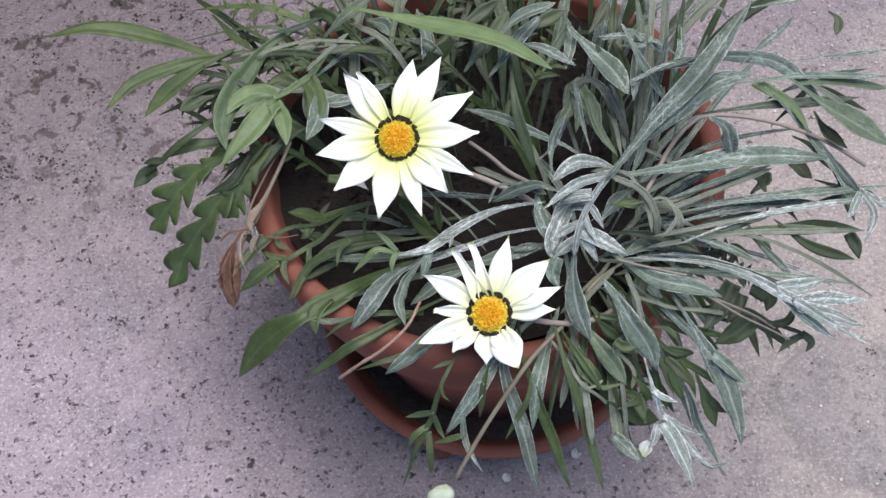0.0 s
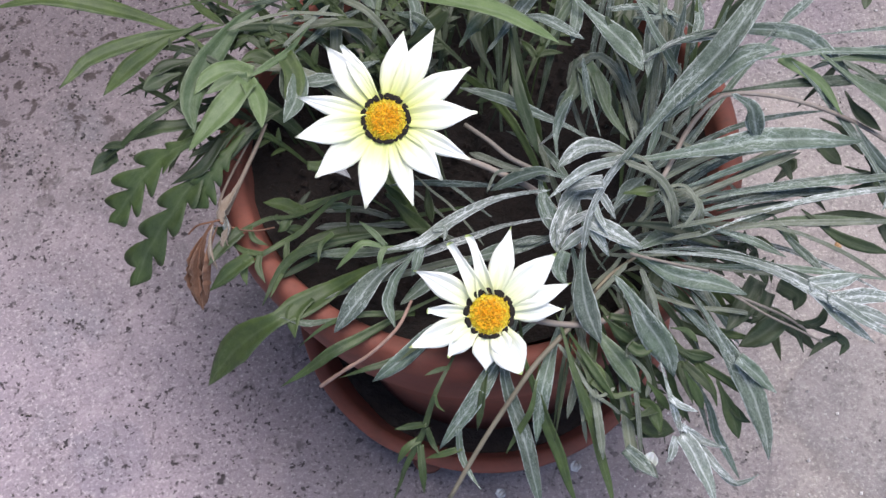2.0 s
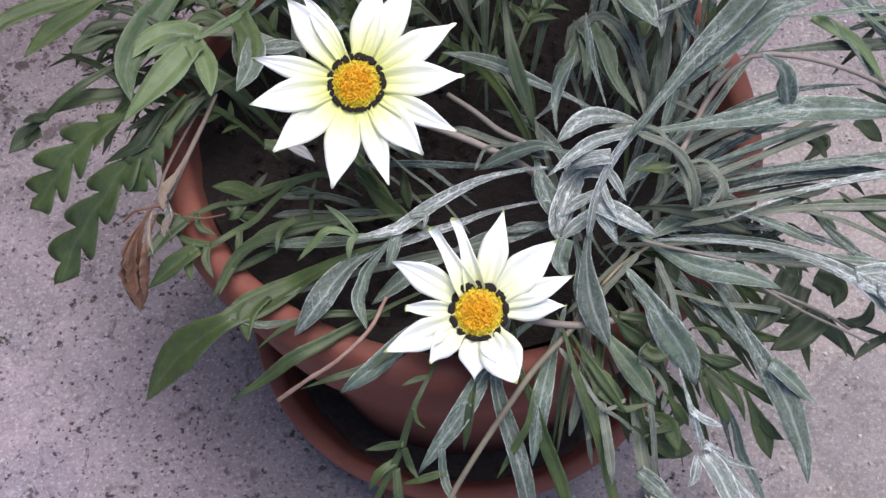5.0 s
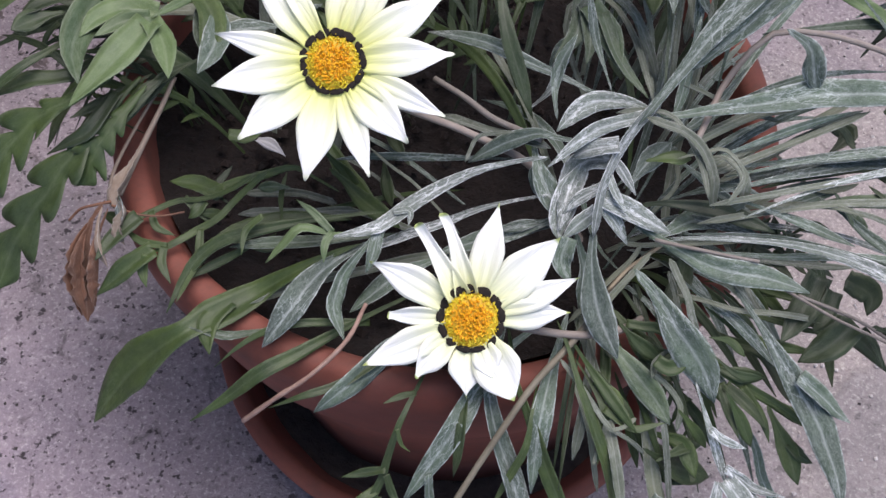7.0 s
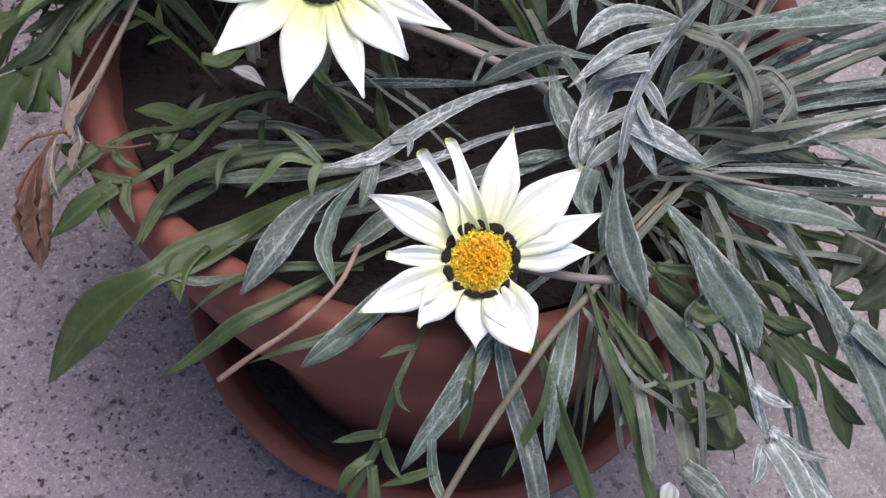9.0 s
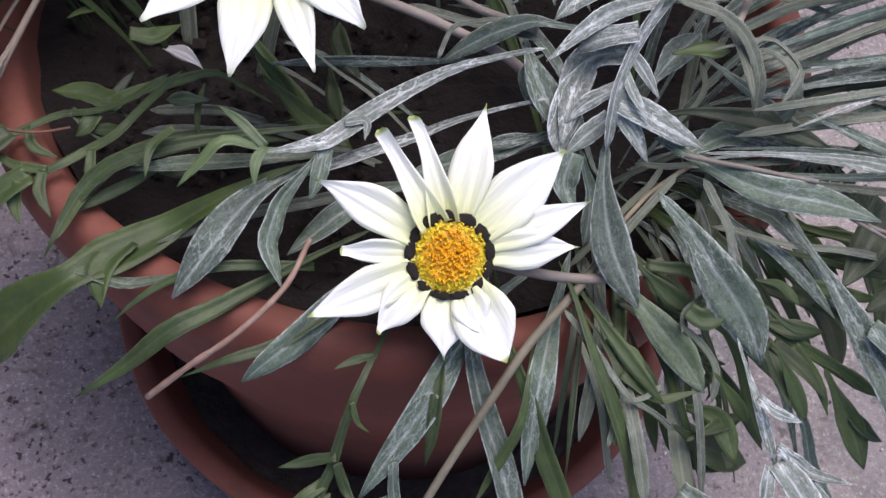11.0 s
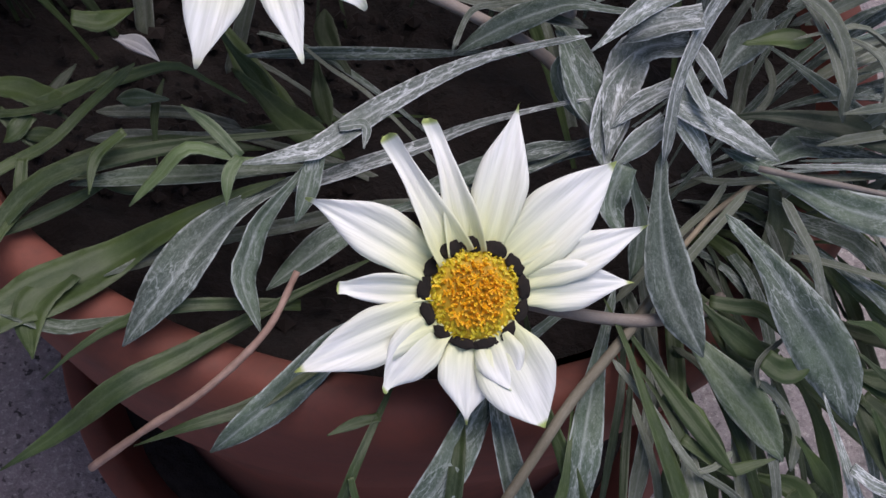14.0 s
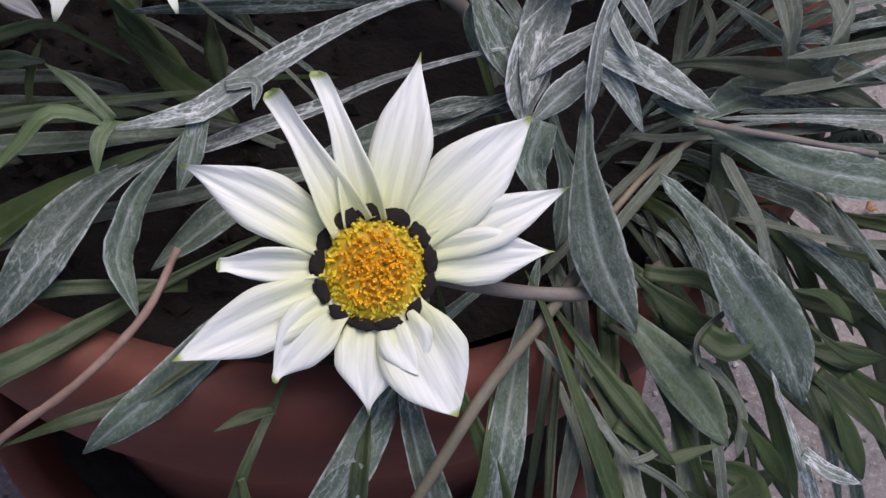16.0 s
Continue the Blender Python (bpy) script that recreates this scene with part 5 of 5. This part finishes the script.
leaf("K", 2.5, (123, 34, 262), (128, 38, 267), (134, 38, 267), (137, 35, 262))
leaf("D", 5.4, (203, 56, 236), (208, 50, 234), (205, 41, 232))
leaf("S", 3.4, (67, 25, 266), (85, 27, 263), (96, 25, 258), (106, 15, 250))
leaf("Sl", 2.8, (90, 23, 264), (86, 30, 264), (81, 33, 264))
leaf("Sl", 2.5, (94, 22, 263), (94, 27, 263), (93, 31, 264))
leaf("Sl", 2.8, (92, 22, 262), (85, 22, 262), (78, 23, 262))
leaf("S", 8.7, (13, 36, 262), (27, 44, 268), (46, 46, 274))
leaf("Ml", 7.5, (54, 20, 236), (50, 6, 232), (40, -3, 228))
leaf("Ml", 10.0, (56, 15, 238), (62, 2, 234), (64, -13, 230))
leaf("Ml", 6.2, (60, 10, 238), (64, -9, 232), (73, -24, 226))
leaf("Ml", 6.3, (54, 17, 236), (55, 3, 232), (52, -7, 228))
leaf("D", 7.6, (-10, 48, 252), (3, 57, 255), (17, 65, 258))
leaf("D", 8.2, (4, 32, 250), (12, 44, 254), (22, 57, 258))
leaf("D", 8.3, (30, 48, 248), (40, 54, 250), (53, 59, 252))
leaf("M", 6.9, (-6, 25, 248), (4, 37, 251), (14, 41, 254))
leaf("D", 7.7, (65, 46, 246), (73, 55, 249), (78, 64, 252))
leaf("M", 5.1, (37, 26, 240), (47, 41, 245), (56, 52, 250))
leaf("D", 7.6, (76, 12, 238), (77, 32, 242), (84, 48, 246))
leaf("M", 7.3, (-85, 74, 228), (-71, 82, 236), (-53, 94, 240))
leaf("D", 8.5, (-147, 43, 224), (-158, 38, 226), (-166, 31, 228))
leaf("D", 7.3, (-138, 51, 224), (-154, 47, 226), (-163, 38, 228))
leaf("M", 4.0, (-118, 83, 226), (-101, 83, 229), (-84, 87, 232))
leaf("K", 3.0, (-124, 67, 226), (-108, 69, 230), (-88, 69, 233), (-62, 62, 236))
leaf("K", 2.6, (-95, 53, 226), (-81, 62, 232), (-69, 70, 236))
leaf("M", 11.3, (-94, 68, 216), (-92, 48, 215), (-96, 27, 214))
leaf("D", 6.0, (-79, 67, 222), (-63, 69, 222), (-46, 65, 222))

# low leaves and stalks that crowd round the crown, under the ones above
def over_rim(p):
    """Keeps a point clear of the pot's rim."""
    r = math.hypot(p.x - POT[0], p.y - POT[1])
    if 0.108 < r < 0.2:
        p.z = max(p.z, 0.1845 if r < 0.145 else 0.1845 - 1.2 * (r - 0.145))
    return p


def tuft(count, parent, middle, spread, angles, reach, rise, droop, widths, kinds, rng):
    """Arching leaves from a crown: rise is their height over the soil at mid-length, droop how far the tips sink again."""
    for _ in range(count):
        a, length = rng.uniform(*angles), rng.uniform(*reach)
        out = Vector((math.cos(a), math.sin(a), 0))
        side = Vector((-out.y, out.x, 0)) * rng.uniform(-0.25, 0.25) * length
        foot = Vector((middle[0] + rng.gauss(0, spread), middle[1] + rng.gauss(0, spread), 0.154))
        top, fall = rng.uniform(*rise), rng.uniform(*droop)
        points = []
        for k in range(6):
            u = k / 5
            z = top * math.sin(math.pi / 2 * min(1, u / 0.6)) - fall * max(0, u - 0.5) ** 2 * 4
            points.append(over_rim(foot + out * length * u + side * u * u + Vector((0, 0, z))))
        kind = rng.choice(kinds)
        grow(kind, rng.uniform(*widths) * (2.4 if kind.endswith("p") else 1), points, parent, rng)


rng = random.Random(77)
CROWN = (0.058, -0.048)
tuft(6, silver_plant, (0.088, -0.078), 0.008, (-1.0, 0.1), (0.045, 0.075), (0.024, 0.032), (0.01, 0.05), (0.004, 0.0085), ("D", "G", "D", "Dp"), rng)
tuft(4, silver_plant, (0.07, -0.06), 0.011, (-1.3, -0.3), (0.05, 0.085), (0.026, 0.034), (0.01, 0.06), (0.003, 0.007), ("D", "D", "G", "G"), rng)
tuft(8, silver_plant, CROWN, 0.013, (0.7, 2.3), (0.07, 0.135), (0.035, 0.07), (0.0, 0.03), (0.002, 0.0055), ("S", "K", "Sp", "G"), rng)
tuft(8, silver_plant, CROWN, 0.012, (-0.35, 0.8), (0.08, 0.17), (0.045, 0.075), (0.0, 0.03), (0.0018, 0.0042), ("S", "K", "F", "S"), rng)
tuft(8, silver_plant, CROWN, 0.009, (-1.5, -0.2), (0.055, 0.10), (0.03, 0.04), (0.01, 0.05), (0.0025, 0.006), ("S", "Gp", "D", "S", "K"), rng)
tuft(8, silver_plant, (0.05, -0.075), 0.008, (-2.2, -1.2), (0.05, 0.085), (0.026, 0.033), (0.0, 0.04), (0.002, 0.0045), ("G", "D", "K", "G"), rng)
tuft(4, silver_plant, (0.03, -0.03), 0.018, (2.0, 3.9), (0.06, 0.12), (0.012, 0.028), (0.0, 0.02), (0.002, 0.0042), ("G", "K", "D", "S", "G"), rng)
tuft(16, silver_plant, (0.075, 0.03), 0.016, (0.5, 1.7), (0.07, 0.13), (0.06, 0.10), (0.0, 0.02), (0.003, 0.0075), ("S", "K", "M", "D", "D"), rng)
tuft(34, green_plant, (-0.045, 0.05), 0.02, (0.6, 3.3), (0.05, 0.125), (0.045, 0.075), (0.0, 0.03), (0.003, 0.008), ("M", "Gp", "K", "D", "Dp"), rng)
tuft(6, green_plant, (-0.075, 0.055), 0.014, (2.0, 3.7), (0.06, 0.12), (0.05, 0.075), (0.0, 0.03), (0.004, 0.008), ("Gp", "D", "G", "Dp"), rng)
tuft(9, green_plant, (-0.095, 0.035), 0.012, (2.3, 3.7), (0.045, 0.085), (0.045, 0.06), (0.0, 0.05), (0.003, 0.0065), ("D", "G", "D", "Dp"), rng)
# mostly dark tones: the deep shade at the back is in the leaf colour
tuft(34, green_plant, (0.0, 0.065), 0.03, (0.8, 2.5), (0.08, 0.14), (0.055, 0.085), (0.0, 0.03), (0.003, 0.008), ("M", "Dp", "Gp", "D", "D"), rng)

# the withered leaf over the rim
base = Vector(green_plant.location)
def at(x, y, z):
    return Vector((x, y, z)) / 1000 - base
part("dry_stalk", tube([at(-106, 14, 214), at(-112, 3, 209), at(-122, -13, 201), at(-130, -26, 194)], 0.0009, 0.0013), LEAF["W"], green_plant, "bleached dry leaf stalk")
part("dry_stalk", tube([at(-109, 15, 213), at(-120, 0, 207), at(-131, -17, 199), at(-134, -27, 194)], 0.0005, 0.0008), LEAF["W"], green_plant, "bleached dry leaf stalk")
part("dry_stalk", tube([at(-133, -30, 193), at(-124, -33, 190), at(-115, -34, 189), at(-106, -33, 189)], 0.0005, 0.0004), LEAF["B"], green_plant, "thin reddish dry leaf stalk")
part("dry_stalk", tube([at(-133, -29, 194), at(-139, -30, 194), at(-145, -30, 192), at(-150, -32, 188)], 0.0006, 0.0005), LEAF["B"], green_plant, "thin reddish dry leaf stalk")
for seed, width, wild, tone, look_of, line in (
        (14, 6.5, 1.6, "W", "dry tan leaf shrivelled along its stalk", ((-120, -10, 203), (-126, -20, 198), (-131, -27, 195), (-130, -33, 191))),
        (6, 4.6, 1.0, "F", "white curled tip of a dry leaf", ((-130, -27, 196), (-129, -31, 194), (-130, -36, 190))),
        (3, 9.5, 1.7, "B", "withered reddish-brown hanging leaf", ((-135, -29, 195), (-141, -36, 190), (-146, -46, 178), (-148, -60, 158))),
        (16, 7.5, 1.9, "B", "withered brown crumpled leaf", ((-136, -31, 194), (-145, -38, 186), (-150, -47, 174), (-150, -58, 160))),
        (23, 6.0, 1.8, "B", "withered brown crumpled leaf", ((-134, -32, 194), (-139, -41, 187), (-142, -50, 176), (-144, -57, 164))),
        (5, 4.0, 1.3, "W", "bleached strip of dry leaf", ((-136, -32, 195), (-138, -38, 191), (-138, -45, 187), (-136, -51, 182))),
        (8, 4.5, 1.5, "W", "bleached strip of dry leaf", ((-131, -28, 195), (-128, -33, 193), (-131, -39, 189), (-129, -44, 186)))):
    part("withered_leaf", ribbon([at(*p) for p in line], width / 1000, "broad" if tone == "B" else "lance", random.Random(seed), wild, 1.2, 40), LEAF[tone], green_plant, look_of)

# a dry twig that lies across the rim
twig = thing("dry_twig", "thin pinkish-tan dry twig lying over the rim", "twig", (-0.06, -0.105, 0.183))
o = Vector(twig.location)
part("twig", tube([Vector(p) / 1000 - o for p in ((-40, -87, 199), (-48, -98, 193), (-62, -106, 184), (-76, -108, 172), (-89, -109, 158))], 0.0008, 0.001, 26, 8, 0.25), TWIG, twig)

# ---- the flowers ----
FACE = Matrix(((0.992, 0.083, -0.095), (-0.124, 0.838, -0.531), (0.035, 0.54, 0.841))).to_4x4()


def petal(length, width, roll, curl, rng, taper=0.25, bend=0.0, hook=0.0, blunt=0.03):
    """A ray petal along +x, facing +z: pleated, tapering to a point, with rolled margins where roll is high.
    taper draws the point out, bend sweeps it sideways, hook rolls its end up and blunt leaves the end wide."""
    bm = bmesh.new()
    size, unit = bm.loops.layers.uv.new("size"), bm.loops.layers.uv.new("unit")
    n, across = 26, [-1 + 2 * k / 10 for k in range(11)]
    phase = rng.uniform(0, 9)
    grid, data = [], {}
    for i in range(n):
        t = i / (n - 1)
        u = max(0, (t - 0.45) / 0.55)
        point = (1 - taper) * (1 - u ** 1.7) + taper * 0.5 * (1 + math.cos(math.pi * u))
        half = 0.5 * width * (0.6 + 0.4 * ease(0.0, 0.4, t)) * max(blunt * (1 - 0.6 * ease(0.97, 1, t)), point)
        if roll > 0.85:
            half = 0.5 * width * (1 - 0.55 * ease(0.05, 0.8, t)) * (1 - 0.6 * ease(0.95, 1, t))
        late = max(0, (t - 0.8) / 0.2) ** 2
        row = []
        for s in across:
            ruffle = 1 + 0.05 * noise.noise(Vector((phase + 6 * t, 4 * (s > 0), 1))) * abs(s)
            y = half * ruffle * (math.sin(1.25 * roll * s) / (1.25 * roll) if roll > 0.05 else s) + bend * length * t ** 2.6
            z = half * roll * 0.75 * s * s + 0.0032 * math.sin(2.0 * t + 0.4) * 0.9 - curl * 0.012 * t ** 3
            z += 0.0008 * math.cos(3 * math.pi * s) * math.sin(math.pi * min(1, t * 1.15)) + 0.0007 * math.sin(phase + 5 * t) * s
            z += 0.0045 * hook * late
            v = bm.verts.new((0.0085 + (length - 0.0085) * (t - 0.07 * hook * late), y, z))
            data[v] = ((s * half * 100, t * length * 100), (0.5 + 0.5 * s, t))
            row.append(v)
        grid.append(row)
    under = []
    for row in grid:
        low = []
        for v in row:
            w = bm.verts.new(v.co - Vector((0, 0, 0.00028)))
            data[w] = data[v]
            low.append(w)
        under.append(low)
    for i in range(n - 1):
        for k in range(10):
            bm.faces.new((grid[i][k], grid[i + 1][k], grid[i + 1][k + 1], grid[i][k + 1]))
            bm.faces.new((under[i][k + 1], under[i + 1][k + 1], under[i + 1][k], under[i][k]))
        bm.faces.new((grid[i][0], under[i][0], under[i + 1][0], grid[i + 1][0]))
        bm.faces.new((grid[i][10], grid[i + 1][10], under[i + 1][10], under[i][10]))
    for k in range(10):
        bm.faces.new((grid[0][k], grid[0][k + 1], under[0][k + 1], under[0][k]))
        bm.faces.new((grid[-1][k + 1], grid[-1][k], under[-1][k], under[-1][k + 1]))
    for f in bm.faces:
        for loop in f.loops:
            loop[size].uv, loop[unit].uv = data[loop.vert]
    return bm


def flower(centre, rays, petal_mat, parent, seed, spot_turn=0.0):
    """A gazania head: domed disc with florets, dark spots at the petal bases and the ray petals (angle, length, width, roll, curl; mm)."""
    rng = random.Random(seed)
    m = Matrix.Translation(Vector(centre) - Vector(parent.location)) @ FACE
    head = part("flower_head", turned([(0, -0.004), (0.006, -0.0035), (0.0098, -0.0005), (0.0104, 0.0012), (0.0092, 0.0026), (0.006, 0.0036), (0, 0.004)], 40, 0.0004), DISC, parent, "open flower with white petals and an orange disc")
    head.matrix_local = m
    part("bracts", turned([(0, -0.016), (0.003, -0.0155), (0.0062, -0.011), (0.0078, -0.005), (0.0085, -0.0005), (0, -0.0005)], 24, 0.0012), LEAF["G"], head, "green cup of bracts under the flower")
    for name, mat, count, inner, outer, label in (("floret", FLORET, 250, 0.0, 0.0071, "crowded orange florets"), ("outer_floret", OUTER, 230, 0.0068, 0.0096, "ring of yellow outer florets")):
        verts, faces = [], []
        ring = name == "outer_floret"
        for k in range(count):
            r = math.sqrt(inner ** 2 + (outer ** 2 - inner ** 2) * (k + 0.5) / count)
            a = k * 2.39996
            c = Vector((r * math.cos(a), r * math.sin(a), 0.0036 - 0.0016 * (r / 0.0103) ** 2))
            spread = Vector((math.cos(a), math.sin(a), 0))
            lean = spread * (rng.uniform(0.1, 0.6) if ring else rng.uniform(-0.5, 0.3)) + Vector((rng.gauss(0, 0.3), rng.gauss(0, 0.3), 0.75 if ring else 1))
            lean.normalize()
            tall, r0 = (rng.uniform(0.0007, 0.0014), rng.uniform(0.0003, 0.00045)) if ring else (rng.uniform(0.0012, 0.0032), rng.uniform(0.00026, 0.0004))
            side = lean.cross(Vector((0.3, 0.9, 0.1))).normalized()
            front = lean.cross(side)
            curlaway = (side * rng.gauss(0, 1) + front * rng.gauss(0, 1)) * 0.0007
            n = len(verts)
            for h, rr in ((-0.0006, 0.8), (0.65, 0.75), (1.0, 0.95)):
                for q in range(5):
                    b = 2 * math.pi * q / 5
                    verts.append(c + lean * (tall * h if h > 0 else h) + curlaway * max(0, h) ** 2 + (side * math.cos(b) + front * math.sin(b)) * r0 * rr)
            verts.append(c + lean * tall * 0.93 + curlaway)
            for lev in (0, 5):
                for q in range(5):
                    faces.append((n + lev + q, n + lev + (q + 1) % 5, n + lev + 5 + (q + 1) % 5, n + lev + 5 + q))
            for q in range(5):
                faces.append((n + 10 + q, n + 10 + (q + 1) % 5, n + 15))
        me = bpy.data.meshes.new(name)
        me.from_pydata(verts, [], faces)
        me.materials.append(mat)
        tagged(new(name, me), label, kind="stuff").parent = head
    for k, (angle, length, width, *rest) in enumerate(rays):
        roll, curl, taper, bend, hook, blunt = rest
        p = part("petal", petal(length / 1000, width / 1000, roll, curl, rng, taper, bend, hook, blunt), petal_mat, head)
        p.matrix_local = pose(0, 0, 0.0003 * (k % 3), 0, 0, angle)
    for k in range(13):
        bm = bmesh.new()
        w = rng.uniform(0.0024, 0.0028)
        turn = spot_turn + k * 360 / 13 + rng.uniform(-2, 2)
        low = 0.86 + 0.14 * math.sin(radians(turn))
        bmesh.ops.create_icosphere(bm, subdivisions=4, radius=1)
        for v in bm.verts:
            wob = 1 + 0.3 * noise.noise(v.co * 1.6 + Vector((k * 3.1, seed, 0))) + 0.16 * noise.noise(v.co * 5.5 + Vector((k * 3.1, seed, 4)))
            x, y = (math.copysign(abs(c) ** 0.95, c) for c in v.co[:2])
            v.co = Vector((0.0107 + 0.0016 * x * wob * low, w * y * wob, 0.0030 + 0.0004 * v.co.z))
        part("petal_spot", bm, SPOT, head).matrix_local = pose(0, 0, 0, 0, 0, turn)
    return head


def ray(dx, dy, unit, width, roll=0.35, curl=0.0, taper=0.25, bend=0.0, hook=0.0, blunt=0.04):
    return (math.degrees(math.atan2(dy, dx)), math.hypot(dx, dy) * unit, width, roll, curl, taper, bend, hook, blunt)


NEAR = [ray(73, 297, 0.138, 12.0, taper=0.6), ray(227, 207, 0.138, 15, 0.25), ray(280, 99, 0.138, 10, taper=0.5, bend=0.03), ray(252, 25, 0.138, 11.5, taper=0.7, bend=-0.03),
        ray(110, -207, 0.138, 17.5, 0.3, taper=0.1), ray(60, -150, 0.138, 11, 0.3), ray(-22, -200, 0.138, 13, taper=0.9, bend=0.05), ray(-158, -138, 0.138, 12, 0.5, 0.1, 0.6, 0.1, 0.6, 0.16),
        ray(-275, -117, 0.138, 12.5, taper=0.35), ray(-222, 15, 0.138, 8, 0.8, 0.1, 0.1, 0.02, 1.0, 0.4), ray(-252, 168, 0.138, 12.5, 0.4, 0, 0.75, 0.07, 0.4, 0.08),
        ray(-133, 255, 0.138, 11.0, 0.95, 0, 0.3, 0.03, 0.6, 0.2), ray(-50, 283, 0.138, 10.5, 0.95, 0, 0.25, 0.09, 0.6, 0.22)]
FAR = [ray(86, 156, 0.272, 14, blunt=0.12), ray(148, 89, 0.272, 14, taper=0.4, blunt=0.14), ray(160, 11, 0.272, 14.5, taper=0.45, blunt=0.14), ray(148, -71, 0.272, 10.5, blunt=0.14), ray(99, -106, 0.272, 15, blunt=0.14), ray(48, -151, 0.272, 10.5, blunt=0.14),
       ray(-37, -156, 0.272, 15, blunt=0.14), ray(-125, -101, 0.272, 15, blunt=0.14), ray(-160, -31, 0.272, 14.5), ray(-157, 39, 0.272, 10, taper=0.4), ray(-105, 127, 0.272, 15), ray(-76, 138, 0.272, 9, 0.7, 0.2, 0.1, 0.04, 0.8, 0.3), ray(31, 152, 0.272, 14.5)]
flower((-0.0041, -0.1012, 0.206), NEAR, PETAL_WHITE, silver_plant, 11, 8.0)
flower((-0.0445, -0.0140, 0.2465), FAR, PETAL_CREAM, silver_plant, 12)
base = Vector(silver_plant.location)
part("flower_stalk", tube([Vector(p) / 1000 - base for p in ((0, -94, 197), (12, -101, 198), (34, -106, 196), (52, -104, 194), (64, -92, 180), (66, -78, 160))], 0.0014, 0.0017, 30), LEAF["R"], silver_plant, "pinkish downy flower stalk")
part("flower_stalk", tube([Vector(p) / 1000 - base for p in ((-43, -11, 238), (-25, -18, 228), (5, -30, 220), (30, -42, 208), (52, -52, 165))], 0.0014, 0.0018, 30), LEAF["R"], silver_plant, "pinkish downy flower stalk")
part("flower_stalk", tube([Vector(p) / 1000 - base for p in ((62, -72, 175), (56, -80, 192), (43, -97, 195), (31, -109, 194), (17, -121, 191), (6, -132, 185), (-12, -149, 166), (-30, -168, 144))], 0.0014, 0.0012, 30), LEAF["T"], silver_plant, "beige drooping stalk with a closed bud")
bm = turned([(0, -0.005), (0.0025, -0.0046), (0.0052, -0.001), (0.0049, 0.004), (0.0024, 0.0088), (0, 0.0105)], 20, 0.0009)
bud = part("bud", bm, BUD, silver_plant, "pale green closed flower bud")
bud.matrix_local = Matrix.Translation(Vector((-0.036, -0.174, 0.139)) - base) @ pose(0, 0, 0, 0, 70, 190)

# ---- small fallen things ----
for k, (x, y, a, size, mat, look_of) in enumerate(((0.089, -0.121, 60, 0.021, PETAL_WHITE, "white fallen petal lying on the cement"), (-0.006, -0.127, 35, 0.015, WILTED, "greyish wilted petal lying on the cement"), (0.046, -0.119, 70, 0.016, WILTED, "greyish wilted petal lying on the cement"))):
    p = tagged(linked("fallen_petal", petal(size, size * 0.48, 0.6, 0.3, random.Random(k)), mat), look_of, "petal", group="fallen petals")
    p.matrix_world = pose(x, y, 0.003, 8, -6, a)
p = tagged(linked("fallen_petal", petal(0.0135, 0.006, 0.5, 0.3, random.Random(9)), AMBER), "amber dried petal lying on the cement", "petal", group="fallen petals")
p.matrix_world = pose(0.239, 0.024, 0.003, 5, -4, 30)
p = tagged(linked("fallen_petal", petal(0.024, 0.006, 0.7, 0.2, random.Random(10)), WILTED), "white wilted petal lying on the soil", "petal", group="fallen petals")
p.matrix_world = pose(-0.085, 0.022, 0.1665, 0, -4, -40)
